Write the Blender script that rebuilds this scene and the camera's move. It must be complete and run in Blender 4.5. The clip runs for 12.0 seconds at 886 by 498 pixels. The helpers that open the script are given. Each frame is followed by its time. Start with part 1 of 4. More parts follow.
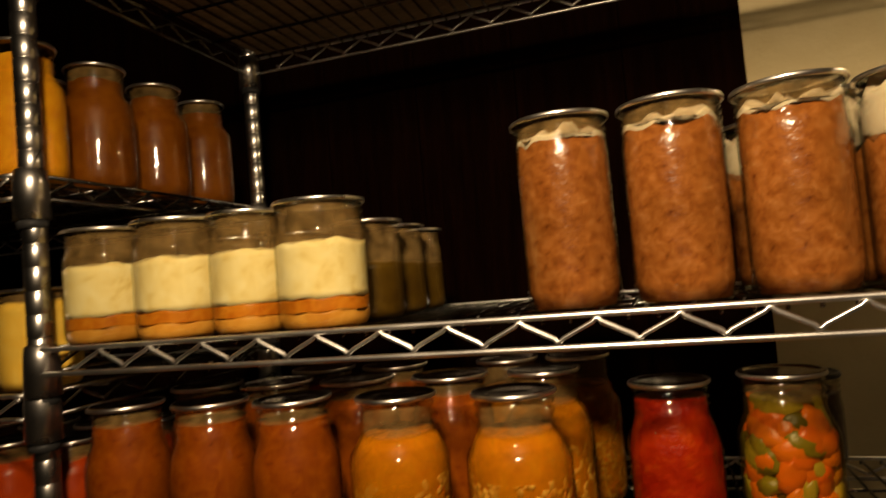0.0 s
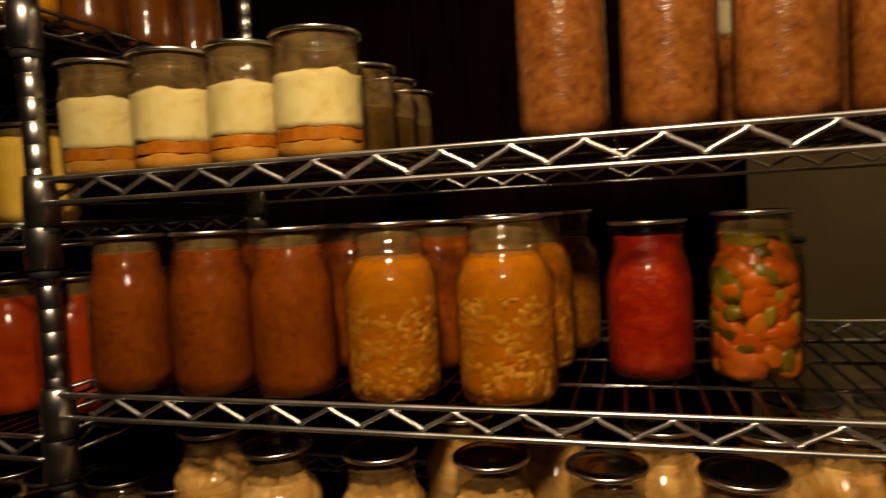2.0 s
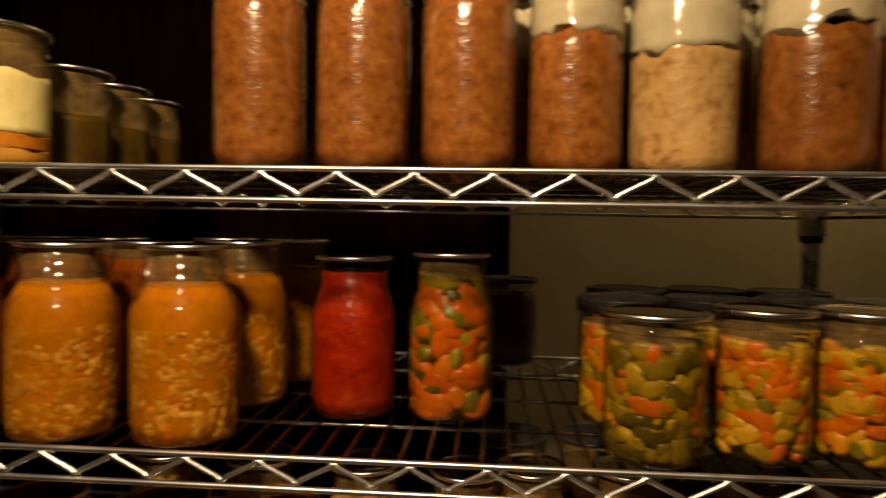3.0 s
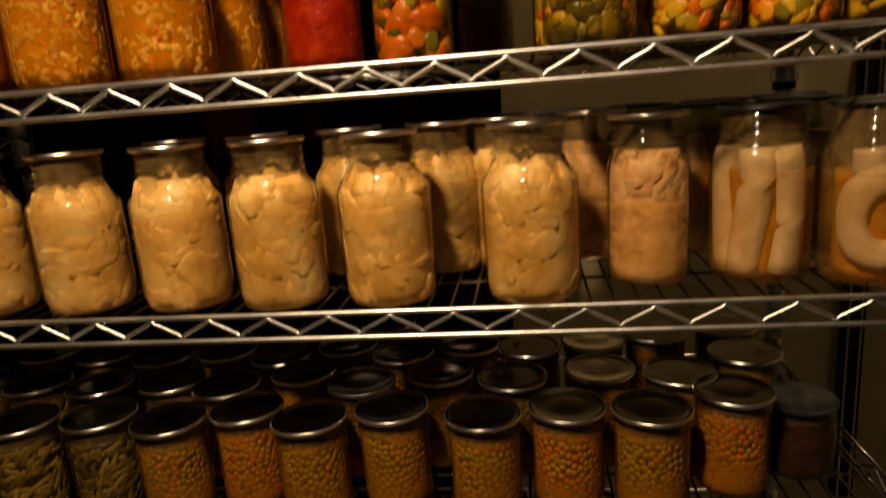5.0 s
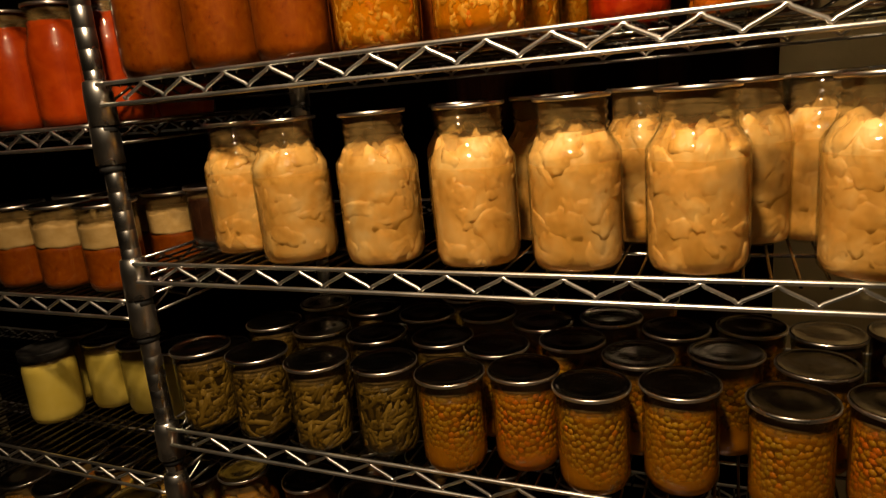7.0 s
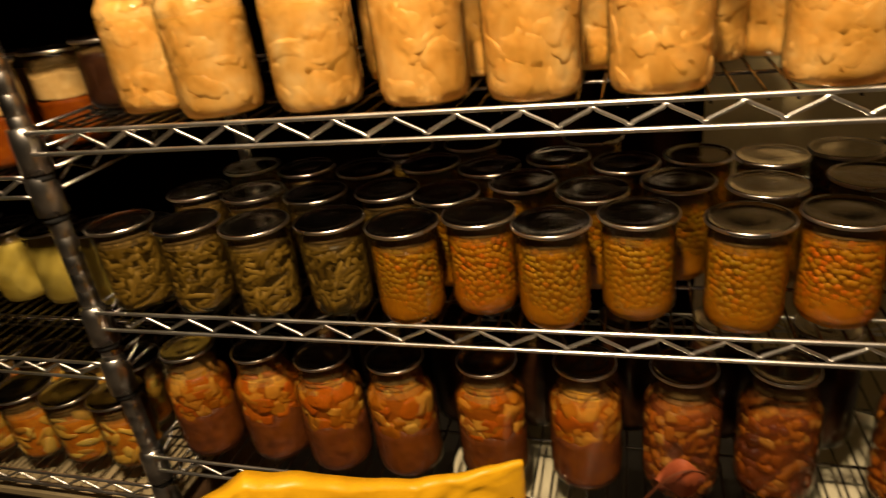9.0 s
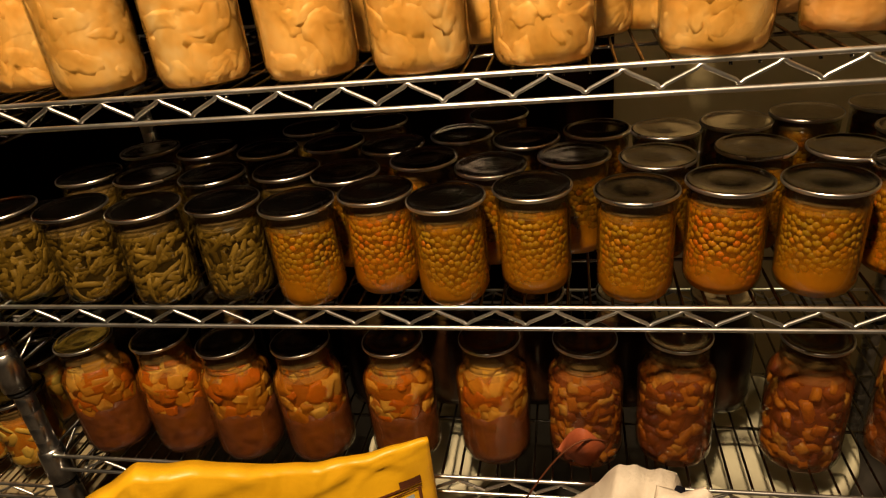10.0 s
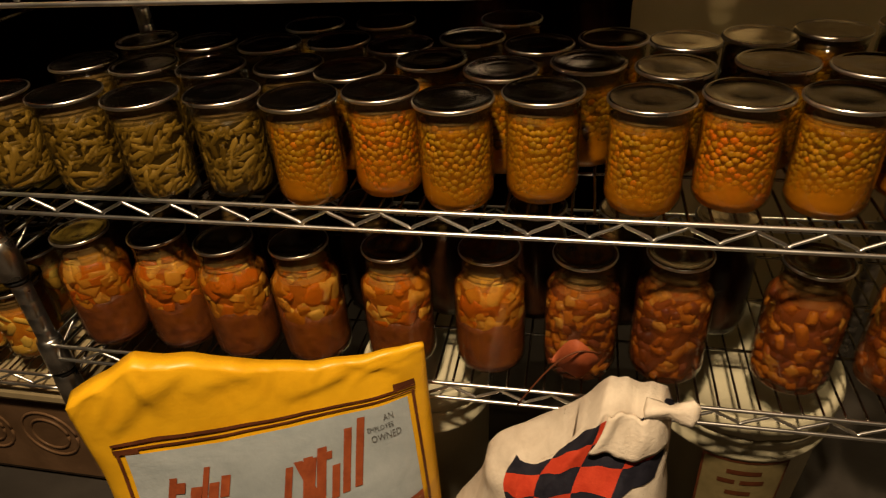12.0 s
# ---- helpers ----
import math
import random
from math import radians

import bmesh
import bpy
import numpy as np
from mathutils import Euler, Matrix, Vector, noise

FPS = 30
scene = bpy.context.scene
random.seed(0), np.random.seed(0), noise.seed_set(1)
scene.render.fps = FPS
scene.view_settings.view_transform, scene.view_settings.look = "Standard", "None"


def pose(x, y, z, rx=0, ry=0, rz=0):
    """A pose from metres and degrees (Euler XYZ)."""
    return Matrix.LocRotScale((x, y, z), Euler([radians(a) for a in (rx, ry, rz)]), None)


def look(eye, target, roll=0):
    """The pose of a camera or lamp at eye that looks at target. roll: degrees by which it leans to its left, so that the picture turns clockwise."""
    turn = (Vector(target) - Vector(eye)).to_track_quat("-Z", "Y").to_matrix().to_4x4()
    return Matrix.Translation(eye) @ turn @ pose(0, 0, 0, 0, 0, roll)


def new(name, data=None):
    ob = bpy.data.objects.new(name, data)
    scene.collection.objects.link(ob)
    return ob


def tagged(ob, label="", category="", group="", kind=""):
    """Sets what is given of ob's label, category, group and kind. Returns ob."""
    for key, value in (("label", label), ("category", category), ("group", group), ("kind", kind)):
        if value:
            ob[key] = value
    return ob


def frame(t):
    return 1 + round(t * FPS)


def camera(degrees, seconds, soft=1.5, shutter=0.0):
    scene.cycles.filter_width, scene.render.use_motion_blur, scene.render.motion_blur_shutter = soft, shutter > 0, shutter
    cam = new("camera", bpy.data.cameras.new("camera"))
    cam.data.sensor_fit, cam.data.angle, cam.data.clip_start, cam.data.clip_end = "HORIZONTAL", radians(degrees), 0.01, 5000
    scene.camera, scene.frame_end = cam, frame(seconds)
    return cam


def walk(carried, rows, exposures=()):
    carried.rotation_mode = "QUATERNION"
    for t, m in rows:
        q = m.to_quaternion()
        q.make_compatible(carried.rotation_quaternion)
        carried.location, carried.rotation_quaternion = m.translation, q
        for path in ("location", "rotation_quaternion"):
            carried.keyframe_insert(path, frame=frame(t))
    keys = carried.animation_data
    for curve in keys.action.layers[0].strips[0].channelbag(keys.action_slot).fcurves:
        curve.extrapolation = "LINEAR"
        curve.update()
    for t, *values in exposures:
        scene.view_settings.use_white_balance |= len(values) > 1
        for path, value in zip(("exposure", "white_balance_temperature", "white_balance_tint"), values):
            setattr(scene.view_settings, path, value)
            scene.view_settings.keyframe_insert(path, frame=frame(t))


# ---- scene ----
cam = camera(68.0, 12.0, 1.1, 0.5)
PATH = [
    (0, (0.575, -0.529, 1.334), (-0.034, 1.373, 1.438), -4.9),
    (0.5, (0.548, -0.558, 1.307), (-0.152, 1.316, 1.319), -4.1),
    (1, (0.535, -0.563, 1.281), (-0.217, 1.288, 1.195), -3.7),
    (1.5, (0.532, -0.569, 1.253), (-0.18, 1.295, 1.124), -3.0),
    (2, (0.565, -0.558, 1.244), (0.0, 1.357, 1.128), -3.0),
    (2.5, (0.637, -0.532, 1.253), (0.285, 1.435, 1.186), -0.6),
    (3, (0.712, -0.515, 1.258), (0.567, 1.478, 1.181), 1.0),
    (3.2, (0.717, -0.527, 1.256), (0.681, 1.472, 1.181), 1.4),
    (4.8, (0.799, -0.593, 1.059), (0.56, 1.352, 0.663), -4.5),
    (5, (0.79, -0.59, 1.036), (0.52, 1.337, 0.577), -4.4),
    (5.5, (0.786, -0.581, 1.02), (0.511, 1.313, 0.439), -4.4),
    (6, (0.745, -0.597, 1.019), (0.239, 1.257, 0.466), -4.3),
    (6.5, (0.682, -0.604, 1.041), (-0.052, 1.186, 0.534), -4.9),
    (6.7, (0.684, -0.605, 1.033), (-0.125, 1.168, 0.585), -5.4),
    (8.3, (0.583, -0.586, 1.006), (-0.094, 1.145, 0.268), -5.2),
    (8.5, (0.593, -0.588, 1.002), (-0.079, 1.133, 0.238), -6.3),
    (8.7, (0.627, -0.571, 0.971), (-0.069, 1.139, 0.2), -7.9),
    (9, (0.622, -0.585, 0.984), (0.072, 1.136, 0.126), -7.4),
    (9.5, (0.647, -0.583, 0.975), (0.215, 1.152, 0.08), -7.3),
    (10, (0.67, -0.572, 0.965), (0.28, 1.166, 0.056), -6.7),
    (10.5, (0.622, -0.565, 0.948), (0.102, 1.106, -0.02), -7.2),
    (11, (0.629, -0.557, 0.941), (0.23, 1.1, -0.106), -4.9),
    (11.5, (0.645, -0.561, 0.932), (0.226, 1.049, -0.178), -4.5),
    (12, (0.664, -0.573, 0.941), (0.283, 1.051, -0.163), -4.2),
]
EXPOSURE = [(0.0, -0.65), (0.5, -0.55), (1.0, -0.6), (1.5, -0.65), (2.0, -0.9), (2.5, -0.95), (3.0, -0.7), (5.0, -0.25), (6.5, -0.15), (8.5, 0.85), (9.5, 0.85), (10.5, 0.7), (11.5, 0.55), (12.0, 0.7)]
walk(cam, [(t, look(eye, target, roll)) for t, eye, target, roll in PATH], EXPOSURE)

# ---- light and exposure ----
world = bpy.data.worlds.new("world")
scene.world = world
world.use_nodes = True
world.node_tree.nodes["Background"].inputs[0].default_value = (1.0, 0.8, 0.55, 1)
world.node_tree.nodes["Background"].inputs[1].default_value = 0.0


def area_lamp(name, eye, target, size, watts, colour):
    data = bpy.data.lights.new(name, "AREA")
    data.shape, data.size, data.energy, data.color = "DISK", size, watts, colour
    lamp = new(name, data)
    lamp.matrix_world = look(eye, target)
    return lamp


# Unseen main lamp: one fixed place stands in for a light that moves.
area_lamp("fixed_main_lamp", (0.54, -0.60, 1.77), (0.50, 0.0, 0.95), 0.10, 19.5, (1.0, 0.73, 0.45))
area_lamp("side_bulb", (1.46, 0.55, 1.98), (1.00, 0.64, 1.20), 0.08, 5.0, (1.0, 0.74, 0.42))


# ---- mesh helpers ----
def raw_mesh(name, verts, faces, smooth=True):
    me = bpy.data.meshes.new(name)
    me.from_pydata([tuple(v) for v in verts], [], faces)
    if smooth:
        me.polygons.foreach_set("use_smooth", [True] * len(me.polygons))
    me.update()
    return me


def part(name, me, material, parent=None, label="", m=None, kind=""):
    if not me.materials:
        me.materials.append(material)
    ob = new(name, me)
    ob.parent = parent
    if m is not None:
        ob.matrix_basis = m
    return tagged(ob, label, "", "", kind)


def thing(name, label, category, group="", m=None, kind=""):
    ob = new(name)
    ob.empty_display_size = 0.02
    if m is not None:
        ob.matrix_basis = m
    return tagged(ob, label, category, group, kind)


def lathe(profile, seg=28, wave=None):
    """Turn a profile of (r, z) round the z axis; ends with r = 0 close to a point."""
    verts, faces, rings = [], [], []
    for i, (r, z) in enumerate(profile):
        if r < 1e-6:
            rings.append([len(verts)])
            verts.append((0, 0, z))
        else:
            rings.append(list(range(len(verts), len(verts) + seg)))
            for k in range(seg):
                a = 2 * math.pi * k / seg
                dr, dz = wave(i, a) if wave else (0, 0)
                verts.append(((r + dr) * math.cos(a), (r + dr) * math.sin(a), z + dz))
    for a, b in zip(rings, rings[1:]):
        for k in range(seg):
            j = (k + 1) % seg
            if len(a) == 1 and len(b) == 1:
                continue
            if len(a) == 1:
                faces.append((a[0], b[j], b[k]))
            elif len(b) == 1:
                faces.append((a[k], a[j], b[0]))
            else:
                faces.append((a[k], a[j], b[j], b[k]))
    return verts, faces


def tube(points, r, n=6):
    """A round wire along points, with closed ends."""
    pts = [Vector(p) for p in points]
    verts, faces = [], []
    up = Vector((0.13, 0.31, 0.94))
    for i, p in enumerate(pts):
        d = (pts[min(i + 1, len(pts) - 1)] - pts[max(i - 1, 0)]).normalized()
        s = d.cross(up if abs(d.dot(up)) < 0.95 else Vector((1, 0, 0))).normalized()
        q = s.cross(d)
        for k in range(n):
            a = 2 * math.pi * k / n
            verts.append(p + r * (math.cos(a) * s + math.sin(a) * q))
    for i in range(len(pts) - 1):
        for k in range(n):
            j = (k + 1) % n
            faces.append((i * n + k, i * n + j, i * n + n + j, i * n + n + k))
    faces.append(tuple(range(n - 1, -1, -1)))
    faces.append(tuple(range(len(verts) - n, len(verts))))
    return verts, faces


def box(x0, x1, y0, y1, z0, z1, bevel=0.0):
    bm = bmesh.new()
    bmesh.ops.create_cube(bm, size=1.0, matrix=Matrix.Translation(((x0 + x1) / 2, (y0 + y1) / 2, (z0 + z1) / 2)) @ Matrix.Diagonal((x1 - x0, y1 - y0, z1 - z0, 1)))
    if bevel:
        bmesh.ops.bevel(bm, geom=bm.edges[:], offset=bevel, segments=2, affect="EDGES", profile=0.5)
    me = bpy.data.meshes.new("box")
    bm.to_mesh(me)
    bm.free()
    return me


def join(chunks):
    verts, faces = [], []
    for v, f in chunks:
        o = len(verts)
        verts += [tuple(p) for p in v]
        faces += [tuple(i + o for i in q) for q in f]
    return verts, faces


# ---- materials ----
def shader(name):
    ma = bpy.data.materials.new(name)
    ma.use_nodes = True
    nt = ma.node_tree
    return ma, nt, nt.nodes, nt.nodes["Principled BSDF"]


def ramp_node(nt, cols):
    node = nt.nodes.new("ShaderNodeValToRGB")
    els = node.color_ramp.elements
    while len(els) < len(cols):
        els.new(0.5)
    for i, (pos, c) in enumerate(cols):
        els[i].position, els[i].color = pos, (*c, 1)
    return node


def noise_node(nt, vec, scale, detail=4.0, rough=0.55, dist=0.0):
    node = nt.nodes.new("ShaderNodeTexNoise")
    node.inputs["Scale"].default_value = scale
    node.inputs["Detail"].default_value = detail
    node.inputs["Roughness"].default_value = rough
    node.inputs["Distortion"].default_value = dist
    nt.links.new(vec, node.inputs["Vector"])
    return node


def organic(name, cols, scale=60.0, rough=0.45, bump=0.3, bscale=None, island=False, metal=0.0, coat=0.0, depth=0.002, vary=0.16, sub=0.0, squash=(1, 1, 1), spec=0.15):
    """Colour ramp over fine noise (or per loose piece), larger stains on top, and relief."""
    ma, nt, nodes, bsdf = shader(name)
    tc = nodes.new("ShaderNodeTexCoord")
    mapping = nodes.new("ShaderNodeMapping")
    mapping.inputs["Scale"].default_value = squash
    nt.links.new(tc.outputs["Object"], mapping.inputs["Vector"])
    vec = mapping.outputs["Vector"]
    fine = noise_node(nt, vec, scale, 5.0, 0.6, 0.4)
    ramp = ramp_node(nt, cols)
    if island:
        geo = nodes.new("ShaderNodeNewGeometry")
        mixv = nodes.new("ShaderNodeMath")
        mixv.operation = "MULTIPLY_ADD"
        mixv.inputs[1].default_value = 0.16
        nt.links.new(fine.outputs["Fac"], mixv.inputs[0])
        sub_ = nodes.new("ShaderNodeMath")
        sub_.operation = "SUBTRACT"
        sub_.inputs[1].default_value = 0.08
        nt.links.new(geo.outputs["Random Per Island"], sub_.inputs[0])
        nt.links.new(sub_.outputs[0], mixv.inputs[2])
        nt.links.new(mixv.outputs[0], ramp.inputs[0])
    else:
        nt.links.new(fine.outputs["Fac"], ramp.inputs[0])
    large = noise_node(nt, vec, scale * 0.17, 2.0)
    info = nodes.new("ShaderNodeObjectInfo")
    val = nodes.new("ShaderNodeMapRange")
    val.inputs["From Min"].default_value, val.inputs["From Max"].default_value = 0.3, 0.7
    val.inputs["To Min"].default_value, val.inputs["To Max"].default_value = 1 - vary, 1 + vary
    nt.links.new(large.outputs["Fac"], val.inputs["Value"])
    own = nodes.new("ShaderNodeMapRange")
    own.inputs["To Min"].default_value, own.inputs["To Max"].default_value = 1 - vary * 0.6, 1 + vary * 0.6
    nt.links.new(info.outputs["Random"], own.inputs["Value"])
    mul = nodes.new("ShaderNodeMath")
    mul.operation = "MULTIPLY"
    nt.links.new(val.outputs[0], mul.inputs[0])
    nt.links.new(own.outputs[0], mul.inputs[1])
    hsv = nodes.new("ShaderNodeHueSaturation")
    nt.links.new(ramp.outputs[0], hsv.inputs["Color"])
    nt.links.new(mul.outputs[0], hsv.inputs["Value"])
    nt.links.new(hsv.outputs[0], bsdf.inputs["Base Color"])
    bsdf.inputs["Metallic"].default_value = metal
    bsdf.inputs["Coat Weight"].default_value = coat
    bsdf.inputs["Specular IOR Level"].default_value = spec
    if sub:
        bsdf.inputs["Subsurface Weight"].default_value = sub
        bsdf.inputs["Subsurface Radius"].default_value = (0.012, 0.006, 0.003)
        bsdf.inputs["Subsurface Scale"].default_value = 0.6
    rr = nodes.new("ShaderNodeMapRange")
    rr.inputs["To Min"].default_value, rr.inputs["To Max"].default_value = max(rough - 0.1, 0.02), min(rough + 0.12, 1)
    nt.links.new(large.outputs["Fac"], rr.inputs["Value"])
    nt.links.new(rr.outputs[0], bsdf.inputs["Roughness"])
    if bump:
        bn = noise_node(nt, vec, bscale or scale * 1.7, 4.0, 0.6)
        bp = nodes.new("ShaderNodeBump")
        bp.inputs["Strength"].default_value, bp.inputs["Distance"].default_value = bump, depth
        nt.links.new(bn.outputs["Fac"], bp.inputs["Height"])
        nt.links.new(bp.outputs[0], bsdf.inputs["Normal"])
    return ma


def jar_glass(name, relief):
    """Clear glass wall: what is behind shows through, with Fresnel gloss and a slightly wavy surface."""
    ma, nt, nodes, bsdf = shader(name)
    nodes.remove(bsdf)
    clear = nodes.new("ShaderNodeBsdfTransparent")
    clear.inputs[0].default_value = (0.90, 0.92, 0.88, 1)
    gloss = nodes.new("ShaderNodeBsdfGlossy")
    gloss.inputs["Roughness"].default_value = 0.05
    facing = nodes.new("ShaderNodeLayerWeight")
    facing.inputs["Blend"].default_value = 0.5
    power = nodes.new("ShaderNodeMath")
    power.operation = "POWER"
    power.inputs[1].default_value = 4.0
    fres = nodes.new("ShaderNodeMath")
    fres.operation = "MULTIPLY_ADD"
    fres.inputs[1].default_value, fres.inputs[2].default_value = 0.70, 0.042
    nt.links.new(facing.outputs["Facing"], power.inputs[0])
    nt.links.new(power.outputs[0], fres.inputs[0])
    tc = nodes.new("ShaderNodeTexCoord")
    bn = noise_node(nt, tc.outputs["Object"], 48.0, 3.0)
    bp = nodes.new("ShaderNodeBump")
    bp.inputs["Strength"].default_value, bp.inputs["Distance"].default_value = 0.5, relief
    nt.links.new(bn.outputs["Fac"], bp.inputs["Height"])
    nt.links.new(bp.outputs[0], gloss.inputs["Normal"])
    nt.links.new(bp.outputs[0], facing.inputs["Normal"])
    mix = nodes.new("ShaderNodeMixShader")
    nt.links.new(fres.outputs[0], mix.inputs[0])
    nt.links.new(clear.outputs[0], mix.inputs[1])
    nt.links.new(gloss.outputs[0], mix.inputs[2])
    nt.links.new(mix.outputs[0], nodes["Material Output"].inputs["Surface"])
    return ma


def greasy_film():
    """A thin film of fat and steam inside the glass above the contents."""
    ma, nt, nodes, bsdf = shader("greasy_film")
    nodes.remove(bsdf)
    clear = nodes.new("ShaderNodeBsdfTransparent")
    film = nodes.new("ShaderNodeBsdfDiffuse")
    film.inputs["Color"].default_value = (0.50, 0.30, 0.11, 1)
    tc = nodes.new("ShaderNodeTexCoord")
    bn = noise_node(nt, tc.outputs["Object"], 60.0, 4.0)
    amount = nodes.new("ShaderNodeMapRange")
    amount.inputs["From Min"].default_value, amount.inputs["From Max"].default_value = 0.3, 0.7
    amount.inputs["To Min"].default_value, amount.inputs["To Max"].default_value = 0.10, 0.38
    nt.links.new(bn.outputs["Fac"], amount.inputs["Value"])
    mix = nodes.new("ShaderNodeMixShader")
    nt.links.new(amount.outputs[0], mix.inputs[0])
    nt.links.new(clear.outputs[0], mix.inputs[1])
    nt.links.new(film.outputs[0], mix.inputs[2])
    nt.links.new(mix.outputs[0], nodes["Material Output"].inputs["Surface"])
    return ma



def cloudy(name, colour, least, most, scale=30.0, tint=(1, 1, 1), settle=0.0):
    """Turbid broth just inside the glass: part of it hides the pieces, part lets them show."""
    ma, nt, nodes, bsdf = shader(name)
    nodes.remove(bsdf)
    clear = nodes.new("ShaderNodeBsdfTransparent")
    clear.inputs[0].default_value = (*tint, 1)
    murk = nodes.new("ShaderNodeBsdfDiffuse")
    murk.inputs["Color"].default_value = (*colour, 1)
    tc = nodes.new("ShaderNodeTexCoord")
    info = nodes.new("ShaderNodeObjectInfo")
    shift = nodes.new("ShaderNodeVectorMath")
    nt.links.new(tc.outputs["Object"], shift.inputs[0])
    nt.links.new(info.outputs["Random"], shift.inputs[1])
    bn = noise_node(nt, shift.outputs[0], scale, 4.0, 0.6, 0.3)
    amount = nodes.new("ShaderNodeMapRange")
    amount.inputs["From Min"].default_value, amount.inputs["From Max"].default_value = 0.32, 0.68
    amount.inputs["To Min"].default_value, amount.inputs["To Max"].default_value = least, most
    nt.links.new(bn.outputs["Fac"], amount.inputs["Value"])
    share = amount.outputs[0]
    if settle:
        xyz = nodes.new("ShaderNodeSeparateXYZ")
        nt.links.new(tc.outputs["Object"], xyz.inputs[0])
        low = nodes.new("ShaderNodeMapRange")
        low.inputs["From Min"].default_value, low.inputs["From Max"].default_value = 0.012, 0.058
        low.inputs["To Min"].default_value, low.inputs["To Max"].default_value = settle, 0.0
        nt.links.new(xyz.outputs["Z"], low.inputs["Value"])
        both = nodes.new("ShaderNodeMath")
        both.use_clamp = True
        nt.links.new(share, both.inputs[0])
        nt.links.new(low.outputs[0], both.inputs[1])
        share = both.outputs[0]
    mix = nodes.new("ShaderNodeMixShader")
    nt.links.new(share, mix.inputs[0])
    nt.links.new(clear.outputs[0], mix.inputs[1])
    nt.links.new(murk.outputs[0], mix.inputs[2])
    nt.links.new(mix.outputs[0], nodes["Material Output"].inputs["Surface"])
    return ma


GLASS = jar_glass("jar_glass", 0.0014)
WAVY_GLASS = jar_glass("embossed_jar_glass", 0.0046)
FILM = greasy_film()
PEA_MURK = cloudy("cloudy_pea_liquid", (0.44, 0.148, 0.003), 0.08, 0.52, 30, settle=0.50)
CARROT_MURK = cloudy("cloudy_carrot_liquid", (0.46, 0.145, 0.004), 0.08, 0.50, 30, settle=0.45)
CHICKEN_MURK = cloudy("cloudy_chicken_broth", (0.74, 0.37, 0.055), 0.05, 0.42, 26)
STEW_MURK = cloudy("cloudy_stew_broth", (0.44, 0.115, 0.005), 0.08, 0.44, 34)
BEEF_MURK = cloudy("cloudy_beef_broth", (0.28, 0.068, 0.010), 0.20, 0.52, 34)
SOUP_MURK = cloudy("cloudy_soup_broth", (0.54, 0.175, 0.002), 0.18, 0.66, 42)
SAUSAGE_MURK = cloudy("cloudy_sausage_broth", (0.58, 0.24, 0.018), 0.04, 0.34, 20)
BRINE_MURK = cloudy("cloudy_pickle_brine", (0.20, 0.11, 0.008), 0.0, 0.22, 34, (0.94, 0.90, 0.78))
BEAN_MURK = cloudy("cloudy_bean_liquid", (0.11, 0.062, 0.008), 0.02, 0.22, 34)
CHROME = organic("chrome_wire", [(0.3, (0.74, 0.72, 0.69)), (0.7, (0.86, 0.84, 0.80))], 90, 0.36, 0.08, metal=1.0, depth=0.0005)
# Darker copy of the chrome: deck and side wires carry their shade in the colour.
DECK = organic("shade_darkened_wire", [(0.3, (0.22, 0.21, 0.19)), (0.7, (0.32, 0.30, 0.28))], 90, 0.16, 0.05, metal=1.0, depth=0.0005)
POST = organic("chrome_post", [(0.3, (0.60, 0.58, 0.55)), (0.7, (0.74, 0.72, 0.68))], 70, 0.27, 0.05, metal=1.0, depth=0.0004)
BLACK = organic("black_plastic", [(0.3, (0.012, 0.012, 0.012)), (0.7, (0.03, 0.03, 0.03))], 80, 0.5, 0.1)
LID = organic("tinplate_lid", [(0.3, (0.46, 0.40, 0.34)), (0.55, (0.62, 0.56, 0.49)), (0.75, (0.76, 0.70, 0.63))], 55, 0.15, 0.12, metal=1.0, depth=0.0005)
RIM = organic("rolled_tin_rim", [(0.3, (0.70, 0.66, 0.60)), (0.7, (0.86, 0.82, 0.76))], 60, 0.30, 0.1, metal=1.0, depth=0.0004)
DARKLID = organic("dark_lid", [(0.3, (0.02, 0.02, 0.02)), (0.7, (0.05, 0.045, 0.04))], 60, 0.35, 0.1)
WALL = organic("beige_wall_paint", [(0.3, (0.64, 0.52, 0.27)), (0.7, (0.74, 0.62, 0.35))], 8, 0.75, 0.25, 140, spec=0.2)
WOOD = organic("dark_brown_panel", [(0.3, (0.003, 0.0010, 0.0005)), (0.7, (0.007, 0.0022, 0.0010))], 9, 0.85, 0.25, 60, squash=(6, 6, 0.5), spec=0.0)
# Unseen walls: this near-black brown keeps bounced light off the shelves.
DIM = organic("low_bounce_wall", [(0.3, (0.030, 0.024, 0.018)), (0.7, (0.045, 0.036, 0.027))], 8, 0.8, 0.2, 120)
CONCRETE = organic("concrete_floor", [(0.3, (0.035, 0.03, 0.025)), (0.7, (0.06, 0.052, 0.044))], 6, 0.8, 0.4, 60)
# Unseen ceiling, kept near black so lids and jars get little light back.
CEILING = organic("low_bounce_ceiling", [(0.3, (0.022, 0.019, 0.015)), (0.7, (0.032, 0.027, 0.022))], 6, 0.85, 0.2, 90)
CARD = organic("brown_cardboard", [(0.3, (0.22, 0.15, 0.08)), (0.7, (0.32, 0.22, 0.12))], 60, 0.85, 0.5, 180, squash=(1, 4, 1))

